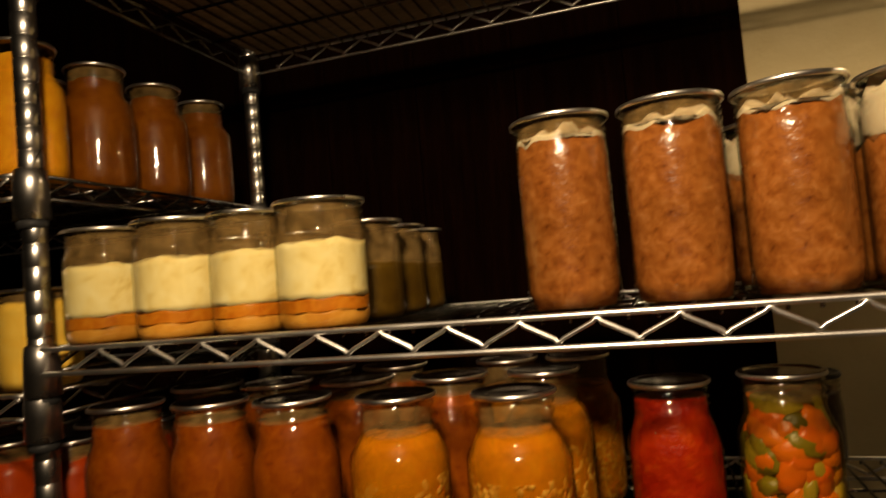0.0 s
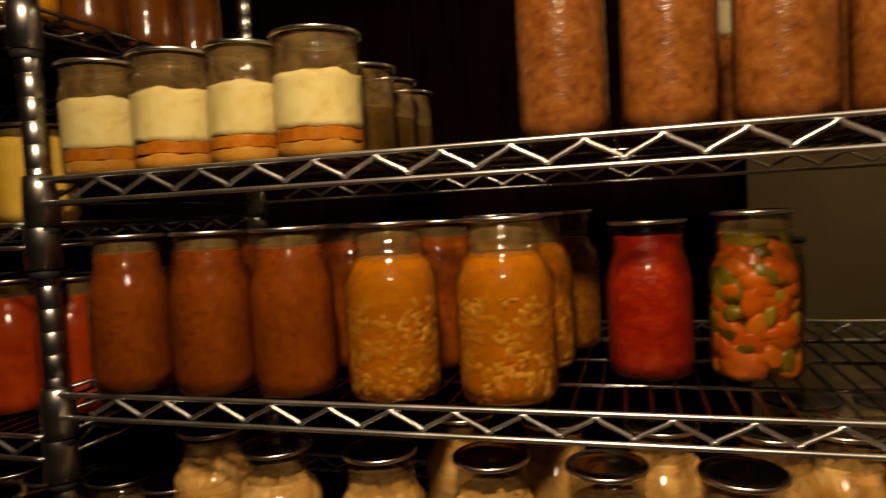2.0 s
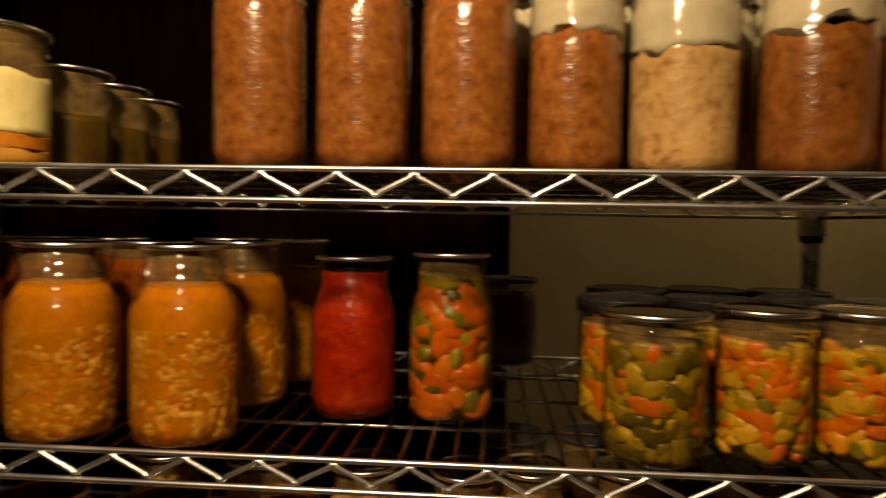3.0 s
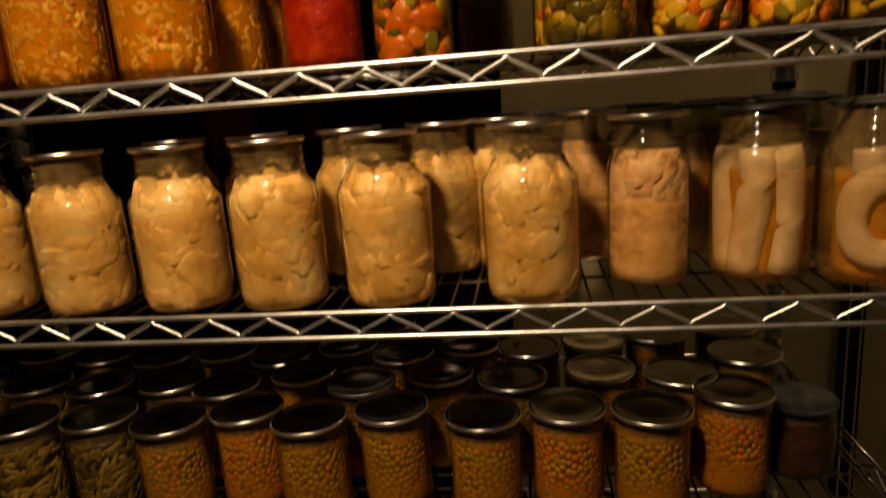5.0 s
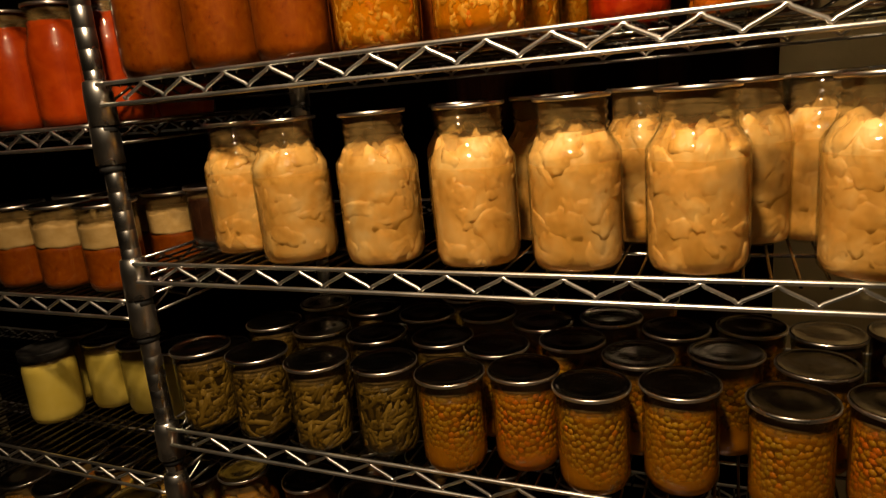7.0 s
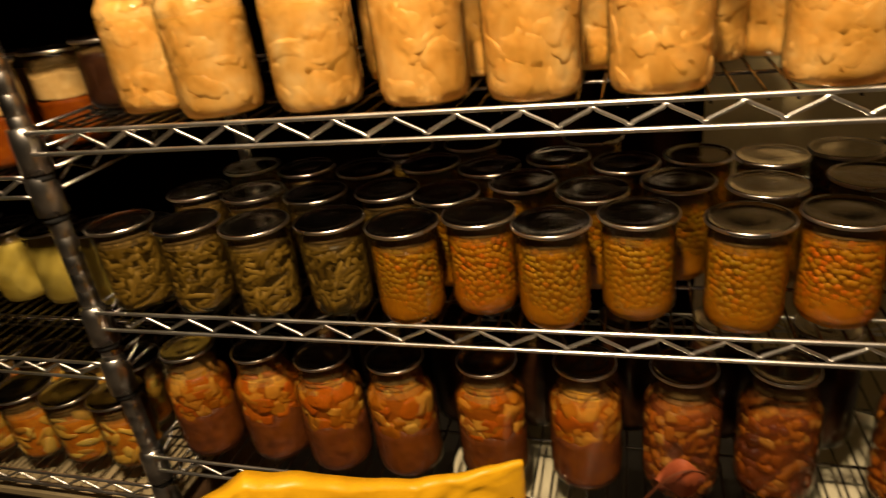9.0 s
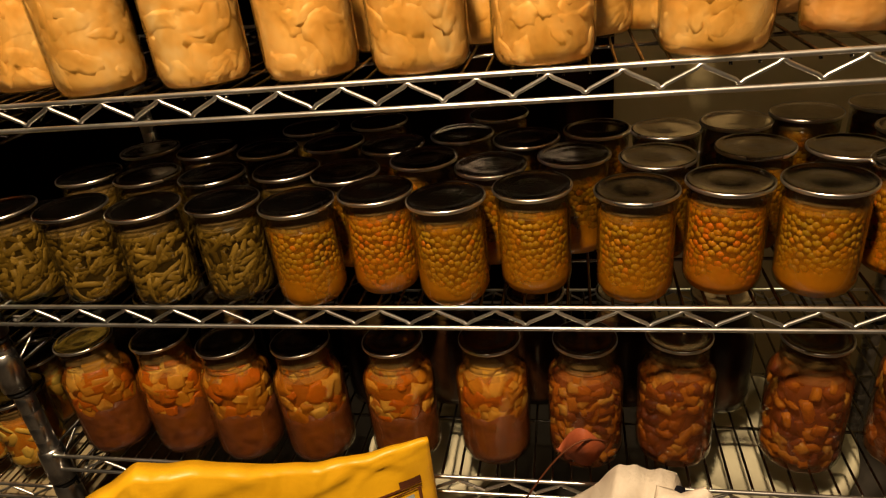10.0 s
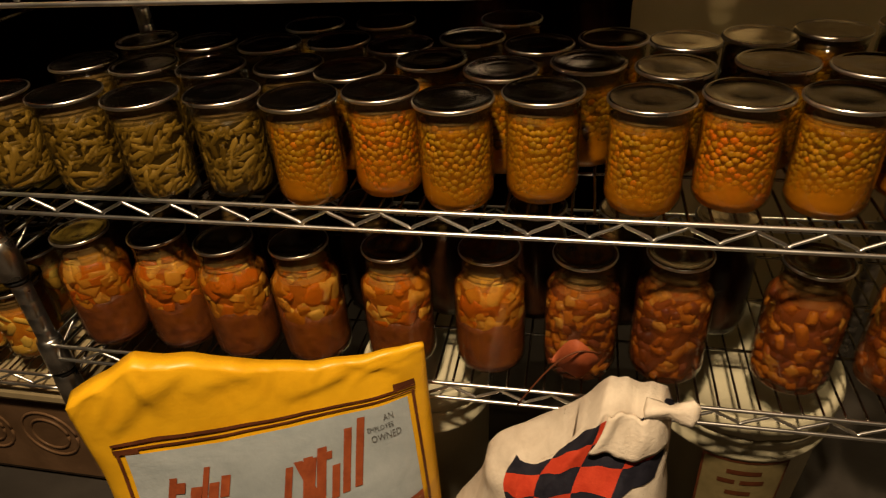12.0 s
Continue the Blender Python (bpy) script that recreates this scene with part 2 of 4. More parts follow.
SAUCE = organic("brown_tomato_sauce", [(0.26, (0.09, 0.011, 0.0004)), (0.38, (0.20, 0.036, 0.0006)), (0.62, (0.25, 0.054, 0.001)), (0.80, (0.34, 0.090, 0.003))], 110, 0.55, 0.25, vary=0.16, spec=0.08)
BROTH = organic("orange_soup_broth", [(0.3, (0.42, 0.105, 0.001)), (0.55, (0.54, 0.165, 0.002)), (0.75, (0.62, 0.24, 0.004))], 45, 0.4, 0.2, vary=0.2)
MACARONI = organic("macaroni", [(0.0, (0.62, 0.27, 0.018)), (0.86, (0.80, 0.44, 0.060)), (0.94, (0.66, 0.12, 0.002))], 60, 0.45, 0.2, island=True)
REDSAUCE = organic("red_tomato", [(0.26, (0.15, 0.004, 0.0003)), (0.42, (0.30, 0.010, 0.0004)), (0.58, (0.38, 0.020, 0.0006)), (0.78, (0.50, 0.055, 0.002))], 42, 0.4, 0.6, 34, depth=0.008, vary=0.24, spec=0.15)
ORANGERED = organic("orange_red_tomato", [(0.3, (0.36, 0.030, 0.001)), (0.7, (0.52, 0.062, 0.003))], 60, 0.35, 0.2)
CREAM = organic("rendered_fat", [(0.30, (0.74, 0.53, 0.17)), (0.42, (0.86, 0.68, 0.28)), (0.7, (0.93, 0.79, 0.40))], 45, 0.45, 0.35, 70, depth=0.003, vary=0.10)
TANFAT = organic("tan_fat", [(0.3, (0.46, 0.27, 0.09)), (0.7, (0.62, 0.40, 0.17))], 60, 0.5, 0.5)
TANBROTH = organic("tan_broth", [(0.3, (0.48, 0.17, 0.012)), (0.7, (0.66, 0.32, 0.05))], 50, 0.4, 0.4)
PALEFAT = organic("white_fat", [(0.3, (0.60, 0.47, 0.29)), (0.7, (0.76, 0.62, 0.42))], 60, 0.5, 0.5, sub=0.1)
DRIP = organic("orange_broth_layer", [(0.3, (0.42, 0.10, 0.004)), (0.6, (0.58, 0.20, 0.012)), (0.8, (0.62, 0.28, 0.05))], 70, 0.35, 0.35)
GROUND = organic("ground_meat", [(0.25, (0.07, 0.014, 0.003)), (0.36, (0.21, 0.058, 0.009)), (0.56, (0.31, 0.100, 0.018)), (0.72, (0.38, 0.145, 0.038)), (0.82, (0.58, 0.32, 0.13))], 100, 0.24, 0.35, 46, depth=0.005, vary=0.20, spec=0.5)
PALEGROUND = organic("pale_ground_meat", [(0.28, (0.26, 0.10, 0.03)), (0.45, (0.56, 0.30, 0.10)), (0.8, (0.68, 0.44, 0.19))], 75, 0.4, 0.55, 120, depth=0.003)
CHICKEN = organic("chicken_meat", [(0.26, (0.36, 0.13, 0.016)), (0.34, (0.60, 0.28, 0.050)), (0.46, (0.82, 0.43, 0.105)), (0.60, (0.88, 0.53, 0.175)), (0.74, (0.94, 0.66, 0.31))], 27, 0.42, 0.55, 40, depth=0.005, vary=0.20, squash=(1, 1, 0.8), spec=0.3)
PINKMEAT = organic("pink_meat", [(0.28, (0.40, 0.13, 0.035)), (0.5, (0.72, 0.35, 0.12)), (0.8, (0.82, 0.50, 0.24))], 50, 0.45, 0.6, 80, depth=0.004)
SAUSAGE = organic("sausage_skin", [(0.3, (0.62, 0.34, 0.13)), (0.7, (0.78, 0.52, 0.26))], 50, 0.4, 0.4)
VEG = organic("pickled_vegetables", [(0.0, (0.14, 0.105, 0.003)), (0.14, (0.34, 0.22, 0.006)), (0.30, (0.62, 0.34, 0.012)), (0.58, (0.80, 0.44, 0.024)), (0.66, (0.76, 0.20, 0.003)), (0.95, (0.74, 0.13, 0.002))], 50, 0.35, 0.5, island=True, spec=0.4, vary=0.24)
VEGGREEN = organic("pickled_green_peppers", [(0.0, (0.07, 0.055, 0.003)), (0.40, (0.24, 0.155, 0.006)), (0.66, (0.48, 0.29, 0.012)), (0.80, (0.66, 0.40, 0.03)), (0.86, (0.72, 0.16, 0.002)), (1.0, (0.70, 0.11, 0.002))], 50, 0.35, 0.5, island=True, spec=0.4, vary=0.24)
VEGORANGE = organic("pickled_carrots_and_peppers", [(0.0, (0.08, 0.065, 0.003)), (0.20, (0.26, 0.20, 0.010)), (0.38, (0.46, 0.32, 0.025)), (0.46, (0.76, 0.18, 0.003)), (0.95, (0.74, 0.11, 0.002))], 50, 0.35, 0.5, island=True, spec=0.4, vary=0.24)
# Brine core behind the pickles, darkened to put shade in the gaps.
VEGBASE = organic("pickle_brine_gap_shade", [(0.3, (0.03, 0.018, 0.002)), (0.7, (0.09, 0.045, 0.004))], 60, 0.3, 0.3)
GREENBEAN = organic("green_beans", [(0.0, (0.080, 0.042, 0.004)), (0.5, (0.155, 0.086, 0.010)), (1.0, (0.26, 0.15, 0.024))], 60, 0.5, 0.3, island=True)
# Same for the beans: the core's dark colour shades the spaces between pods.
GREENBASE = organic("bean_brine_gap_shade", [(0.3, (0.016, 0.009, 0.002)), (0.7, (0.035, 0.020, 0.004))], 60, 0.3, 0.3)
PEAS = organic("peas", [(0.0, (0.26, 0.150, 0.006)), (0.55, (0.36, 0.185, 0.008)), (0.86, (0.44, 0.180, 0.006)), (1.0, (0.52, 0.13, 0.003))], 60, 0.45, 0.25, island=True, vary=0.2)
PEACARROT = organic("peas_and_carrots", [(0.0, (0.34, 0.165, 0.006)), (0.5, (0.44, 0.175, 0.006)), (0.68, (0.56, 0.13, 0.003)), (1.0, (0.56, 0.10, 0.002))], 60, 0.45, 0.25, island=True, vary=0.2)
STEWBROTH = organic("stew_broth", [(0.3, (0.20, 0.045, 0.004)), (0.6, (0.32, 0.085, 0.008)), (0.8, (0.40, 0.12, 0.015))], 60, 0.35, 0.35)
# Brine core whose dark colour adds to the shade between peas.
PEABASE = organic("pea_brine_gap_shade", [(0.3, (0.055, 0.019, 0.0008)), (0.7, (0.14, 0.048, 0.002))], 60, 0.3, 0.3)
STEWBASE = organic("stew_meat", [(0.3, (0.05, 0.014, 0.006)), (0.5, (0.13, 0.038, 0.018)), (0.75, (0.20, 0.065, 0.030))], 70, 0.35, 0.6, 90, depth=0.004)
POTATO = organic("potato_chunks", [(0.0, (0.40, 0.13, 0.008)), (0.45, (0.54, 0.22, 0.018)), (0.66, (0.74, 0.42, 0.07)), (0.76, (0.50, 0.12, 0.005)), (1.0, (0.46, 0.085, 0.004))], 50, 0.4, 0.4, island=True, vary=0.22)
STEWMIX = organic("beef_and_carrot", [(0.0, (0.05, 0.013, 0.012)), (0.30, (0.14, 0.034, 0.016)), (0.48, (0.40, 0.095, 0.007)), (0.78, (0.48, 0.16, 0.014)), (1.0, (0.56, 0.29, 0.05))], 60, 0.4, 0.5, island=True, vary=0.24)
YELLOW = organic("yellow_puree", [(0.3, (0.84, 0.48, 0.05)), (0.7, (0.90, 0.60, 0.11))], 70, 0.45, 0.2)
ORANGEPUREE = organic("orange_puree", [(0.3, (0.66, 0.22, 0.006)), (0.7, (0.80, 0.36, 0.012))], 70, 0.4, 0.2)
MILK = organic("white_lard", [(0.3, (0.66, 0.60, 0.46)), (0.7, (0.76, 0.70, 0.56))], 30, 0.5, 0.1, sub=0.1)
LEMON = organic("pale_yellow_fat", [(0.3, (0.70, 0.50, 0.08)), (0.7, (0.80, 0.60, 0.13))], 30, 0.45, 0.12)
PEACH = organic("peach_slices", [(0.0, (0.40, 0.17, 0.02)), (0.5, (0.60, 0.34, 0.05)), (1.0, (0.66, 0.44, 0.09))], 40, 0.35, 0.3, island=True)
# Yellow fat of the back-row pints, coloured dark to stand for their shade.
OIL = organic("shade_darkened_fat", [(0.3, (0.05, 0.023, 0.001)), (0.7, (0.10, 0.052, 0.003))], 30, 0.45, 0.12)
# Preserve in the small jars; in the rear rows this near-black stands for shade.
DARKFRUIT = organic("preserve_and_row_shade", [(0.3, (0.02, 0.007, 0.004)), (0.7, (0.055, 0.020, 0.008))], 50, 0.3, 0.4)
# Contents browned so that these jars look shaded by the row before them.
APPLEBUTTER = organic("shade_browned_puree", [(0.3, (0.15, 0.036, 0.001)), (0.7, (0.24, 0.072, 0.002))], 50, 0.4, 0.3)

# ---- jars ----
#        body radius, height, mouth radius, shoulder start, shoulder end (shares of the height)
KINDS = {
    "quart": (0.0465, 0.170, 0.0345, 0.66, 0.80),
    "quart_wide": (0.0465, 0.168, 0.0395, 0.72, 0.82),
    "quart_slim": (0.0430, 0.170, 0.0345, 0.62, 0.82),
    "pint": (0.0415, 0.127, 0.0410, 0.74, 0.83),
    "pint_stout": (0.0450, 0.132, 0.0420, 0.74, 0.83),
    "pint_small": (0.0390, 0.130, 0.0370, 0.74, 0.83),
    "stew_quart": (0.0445, 0.176, 0.0335, 0.68, 0.81),
    "quart_narrow": (0.0395, 0.168, 0.0350, 0.66, 0.82),
    "pint_can": (0.0380, 0.119, 0.0376, 0.74, 0.83),
    "tall": (0.0415, 0.178, 0.0405, 0.80, 0.86),
    "tall_wide": (0.0455, 0.178, 0.0430, 0.80, 0.86),
    "half_pint": (0.0400, 0.085, 0.0380, 0.64, 0.76),
}
CACHE = {}


def jar_radius(kind, z, inset):
    """Radius of the jar's body at height z, with rounded base and shoulder."""
    R, H, rm, s0, s1 = KINDS[kind]
    r, base = R, 0.013
    if z < base:
        u = 1 - z / base
        r = R - 0.011 * (1 - math.sqrt(max(0.0, 1 - u * u)))
    elif z > H * s0:
        u = min(1.0, (z - H * s0) / (H * (s1 - s0)))
        r = R + (rm - R) * (0.5 - 0.5 * math.cos(math.pi * u))
    return r - inset


def glass_mesh(kind):
    key = ("glass", kind)
    if key not in CACHE:
        R, H, rm, s0, s1 = KINDS[kind]
        prof = [(0, 0.003), (R - 0.016, 0.003), (R - 0.0125, 0.0)]
        prof += [(jar_radius(kind, z, 0), z) for z in (0.0003, 0.002, 0.0045, 0.008, 0.013, 0.03, H * s0 * 0.6, H * s0)]
        prof += [(jar_radius(kind, H * (s0 + (s1 - s0) * u), 0), H * (s0 + (s1 - s0) * u)) for u in (0.2, 0.4, 0.6, 0.8, 1.0)]
        z = H * s1
        top = H - 0.003
        n = 3
        for i in range(n):
            a = z + (top - z) * (i + 0.25) / (n + 0.4)
            d = (top - z) / (n + 0.4)
            prof += [(rm - 0.0012, a), (rm + 0.0009, a + d * 0.22), (rm + 0.0009, a + d * 0.42), (rm - 0.0012, a + d * 0.65)]
        prof += [(rm - 0.0012, top - 0.002), (rm, top), (rm - 0.004, top)]
        CACHE[key] = raw_mesh("jar_glass", *lathe(prof, 32))
    return CACHE[key]


def film_mesh(kind, z0):
    key = ("film", kind, z0)
    if key not in CACHE:
        H = KINDS[kind][1]
        zs = [z0 - 0.002 + (H - 0.004 - z0) * i / 6 for i in range(7)]
        CACHE[key] = raw_mesh("film", *lathe([(jar_radius(kind, z, 0.0026), z) for z in zs], 28))
    return CACHE[key]


def lid_mesh(kind, band):
    key = ("lid", kind, band)
    if key not in CACHE:
        R, H, rm, s0, s1 = KINDS[kind]
        r = rm + 0.0018
        skirt = 0.013 if band else 0.0034
        prof = [(r - 0.0012, H - skirt - 0.001), (r, H - skirt - 0.001), (r + 0.0009, H - 0.0036), (r + 0.0012, H - 0.0025), (r + 0.0010, H - 0.0014), (r + 0.0004, H - 0.0005), (r - 0.0006, H), (r - 0.0018, H), (r - 0.0036, H - 0.0006), (r - 0.0065, H - 0.0018), (r * 0.45, H - 0.0006), (0, H - 0.0004)]
        CACHE[key] = raw_mesh("lid", *lathe(prof, 32))
    return CACHE[key]


def rim_mesh(kind):
    """The rolled edge of a tin lid."""
    key = ("rim", kind)
    if key not in CACHE:
        H, r = KINDS[kind][1], KINDS[kind][2] + 0.0026
        CACHE[key] = raw_mesh("rim", *lathe([(r, H - 0.0044), (r + 0.0008, H - 0.0038), (r + 0.0010, H - 0.0024), (r + 0.0008, H - 0.0010), (r + 0.0001, H - 0.0002)], 32))
    return CACHE[key]


def fill_mesh(kind, z0, z1, seed, rough=0.0015, inset=0.0016):
    """The jar's contents between two heights, with an uneven top."""
    key = ("fill", kind, z0, z1, seed, rough, inset)
    if key not in CACHE:
        zs = [z0 + (z1 - z0) * i / 9 for i in range(10)]
        prof = [(0, z0)] + [(max(0.004, jar_radius(kind, z, inset)), z) for z in zs]
        prof += [(prof[-1][0] - 0.006, z1 + rough * 0.6), (0.4 * prof[-1][0], z1 + rough), (0, z1)]
        last = len(zs)

        def wave(i, a):
            p = Vector((2.2 * math.cos(a), 2.2 * math.sin(a), seed * 3.7 + (0 if i < last else i)))
            if i == 1 and z0 > 0.006:
                return 0, rough * 1.2 * noise.noise(p + Vector((0, 0, 9)))
            return (0, rough * 2.0 * noise.noise(p)) if i >= last else (0, 0)

        CACHE[key] = raw_mesh("contents", *lathe(prof, 32, wave))
    return CACHE[key]


T_ = (1 + 5 ** 0.5) / 2
ICO_V = [Vector(v).normalized() for v in ((-1, T_, 0), (1, T_, 0), (-1, -T_, 0), (1, -T_, 0), (0, -1, T_), (0, 1, T_), (0, -1, -T_), (0, 1, -T_), (T_, 0, -1), (T_, 0, 1), (-T_, 0, -1), (-T_, 0, 1))]
ICO_F = [(0, 11, 5), (0, 5, 1), (0, 1, 7), (0, 7, 10), (0, 10, 11), (1, 5, 9), (5, 11, 4), (11, 10, 2), (10, 7, 6), (7, 1, 8), (3, 9, 4), (3, 4, 2), (3, 2, 6), (3, 6, 8), (3, 8, 9), (4, 9, 5), (2, 4, 11), (6, 2, 10), (8, 6, 7), (9, 8, 1)]


def finer(verts, faces):
    verts, mid, out = list(verts), {}, []

    def half(a, b):
        k = (min(a, b), max(a, b))
        if k not in mid:
            mid[k] = len(verts)
            verts.append(((verts[a] + verts[b]) / 2).normalized())
        return mid[k]

    for a, b, c in faces:
        x, y, z = half(a, b), half(b, c), half(c, a)
        out += [(a, x, z), (b, y, x), (c, z, y), (x, y, z)]
    return verts, out


ICO2_V, ICO2_F = finer(ICO_V, ICO_F)
ICO3_V, ICO3_F = finer(ICO2_V, ICO2_F)


def squeeze(v, kind, z0, z1, skin, soft):
    """Press a point of a piece against the inside of the glass."""
    z = min(max(v.z, z0), z1)
    rad = jar_radius(kind, z, skin)
    r = math.hypot(v.x, v.y)
    if r > rad - soft:
        s = rad - soft + soft * (1 - math.exp(-(r - rad + soft) / soft))
        v = Vector((v.x * s / r, v.y * s / r, v.z))
    return Vector((v.x, v.y, z))


def pieces_mesh(kind, shape, z0, z1, seed, n, size, skin=0.0014):
    key = ("pieces", kind, shape, z0, z1, seed, n, size)
    if key in CACHE:
        return CACHE[key]
    rng = random.Random(seed * 101 + n)
    R = KINDS[kind][0]
    chunks = []
    packed = {}
    for i in range(n):
        if shape == "pea":
            for _ in range(14):
                z, a = rng.uniform(z0 + size, z1 - size), rng.uniform(0, 2 * math.pi)
                spot = (int(z / 0.016), int(a * R / 0.016))
                near = [q for dz in (-1, 0, 1) for da in (-1, 0, 1) for q in packed.get((spot[0] + dz, spot[1] + da), ())]
                if all((z - q[0]) ** 2 + ((a - q[1]) * R) ** 2 > (size * 1.60) ** 2 for q in near):
                    packed.setdefault(spot, []).append((z, a))
                    break
            else:
                continue
        else:
            z = rng.uniform(z0 + size * 0.5, z1 - size * 0.4)
            a = 2 * math.pi * (i * 0.618034 + rng.uniform(-0.05, 0.05))
        rad = jar_radius(kind, min(max(z, z0), z1), 0)
        out = Vector((math.cos(a), math.sin(a), 0))
        side = Vector((-math.sin(a), math.cos(a), 0))
        up = Vector((0, 0, 1))
        if shape == "pea":
            s = size * rng.uniform(1.02, 1.34)
            c = out * (rad - s * rng.uniform(0.85, 1.10)) + up * z
            vs = [c + v * s for v in ICO_V]
            fs = ICO_F
        elif shape == "bean":
            t = rng.gauss(0.5, 0.7)
            d = side * math.cos(t) + up * math.sin(t)
            ln = rng.uniform(0.022, 0.045)
            bend = rng.uniform(-0.006, 0.006)
            c = out * (rad - size * 0.9) + up * z
            e = out.cross(d)
            vs, fs = tube([c + d * ln * (u - 0.5) + e * bend * (1 - 4 * (u - 0.5) ** 2) - out * 0.5 * (ln * (u - 0.5) * math.cos(t)) ** 2 / rad for u in (0, 0.25, 0.5, 0.75, 1)], size * rng.uniform(0.8, 1.15), 6)
        elif shape == "macaroni":
            t = rng.uniform(0, 6.28)
            d = side * math.cos(t) + up * math.sin(t)
            e = out.cross(d)
            c = out * (rad - size * 0.8) + up * z
            b = size * 1.5
            vs, fs = tube([c + b * (math.cos(w) * d + math.sin(w) * e) for w in [rng.uniform(2.2, 3.2) * k / 5 for k in range(6)]], size * 0.74, 6)
        elif shape == "sausage":
            vs, fs = tube([out * (rad - size * 1.05) + side * 0.006 * math.sin(k * 0.36 + i * 1.7) + up * (z0 + size * 0.3 + (z1 - z0 - size * 0.6) * k / 9) for k in range(10)], size, 12)
        elif shape == "curl":
            front, across = Vector((0, -1, 0)), Vector((1, 0, 0))
            if i == 0:
                pts = [front * (R - size * 1.05) + across * 0.026 * math.cos(w) + up * (0.064 + 0.034 * math.sin(w)) for w in [0.5 + 5.4 * k / 17 for k in range(18)]]
            else:
                pts = [front * (R - size * 1.3) * math.cos(0.7 * i) + across * (0.020 * i - 0.03) + up * (0.100 + 0.004 * k) for k in range(7)]
            vs, fs = tube(pts, size, 12)
        else:
            flat = {"lump": 0.75, "floret": 0.8, "chunk": 0.95, "slice": 0.45, "stick": 0.6}[shape]
            s = size * (rng.uniform(0.5, 1.4) if shape == "chunk" else rng.uniform(0.65, 1.25))
            c = out * (rad - s * (0.62 if shape in ("lump", "slice") else 0.80 if shape == "floret" else 0.93)) + up * z
            off = Vector((rng.uniform(0, 50), rng.uniform(0, 50), i))
            tw = Matrix.Rotation(rng.uniform(0, 6.28), 3, "X") @ Matrix.Rotation(rng.uniform(0, 6.28), 3, "Z")
            stretch = Vector((rng.uniform(1.5, 2.3), rng.uniform(0.40, 0.6), flat)) if shape == "stick" and rng.random() < 0.7 else Vector((1, rng.uniform(0.55, 1.25), flat * rng.uniform(0.5, 1.2)))
            vs = []
            base_v, fs = (ICO3_V, ICO3_F) if shape in ("lump", "chunk", "floret") else (ICO2_V, ICO2_F)
            for v in base_v:
                w = v * (1 + (0.35 if shape in ("lump", "slice") else 0.18) * noise.noise(v * 1.6 + off))
                if shape in ("floret", "lump"):
                    w *= 1 + 0.22 * noise.noise(v * 4.0 + off)
                if shape in ("chunk", "stick"):
                    edge = 0.54 if shape == "stick" else 0.66
                    w = Vector([max(-edge, min(edge, k)) for k in w]) * (0.78 / edge)
                w = tw @ Vector((w.x * stretch.x, w.y * stretch.y, w.z * stretch.z))
                vs.append(c + w * s)
        chunks.append(([squeeze(Vector(v), kind, z0, z1, skin, 0.006) for v in vs], fs))
    CACHE[key] = raw_mesh(shape, *join(chunks), smooth=True)
    return CACHE[key]


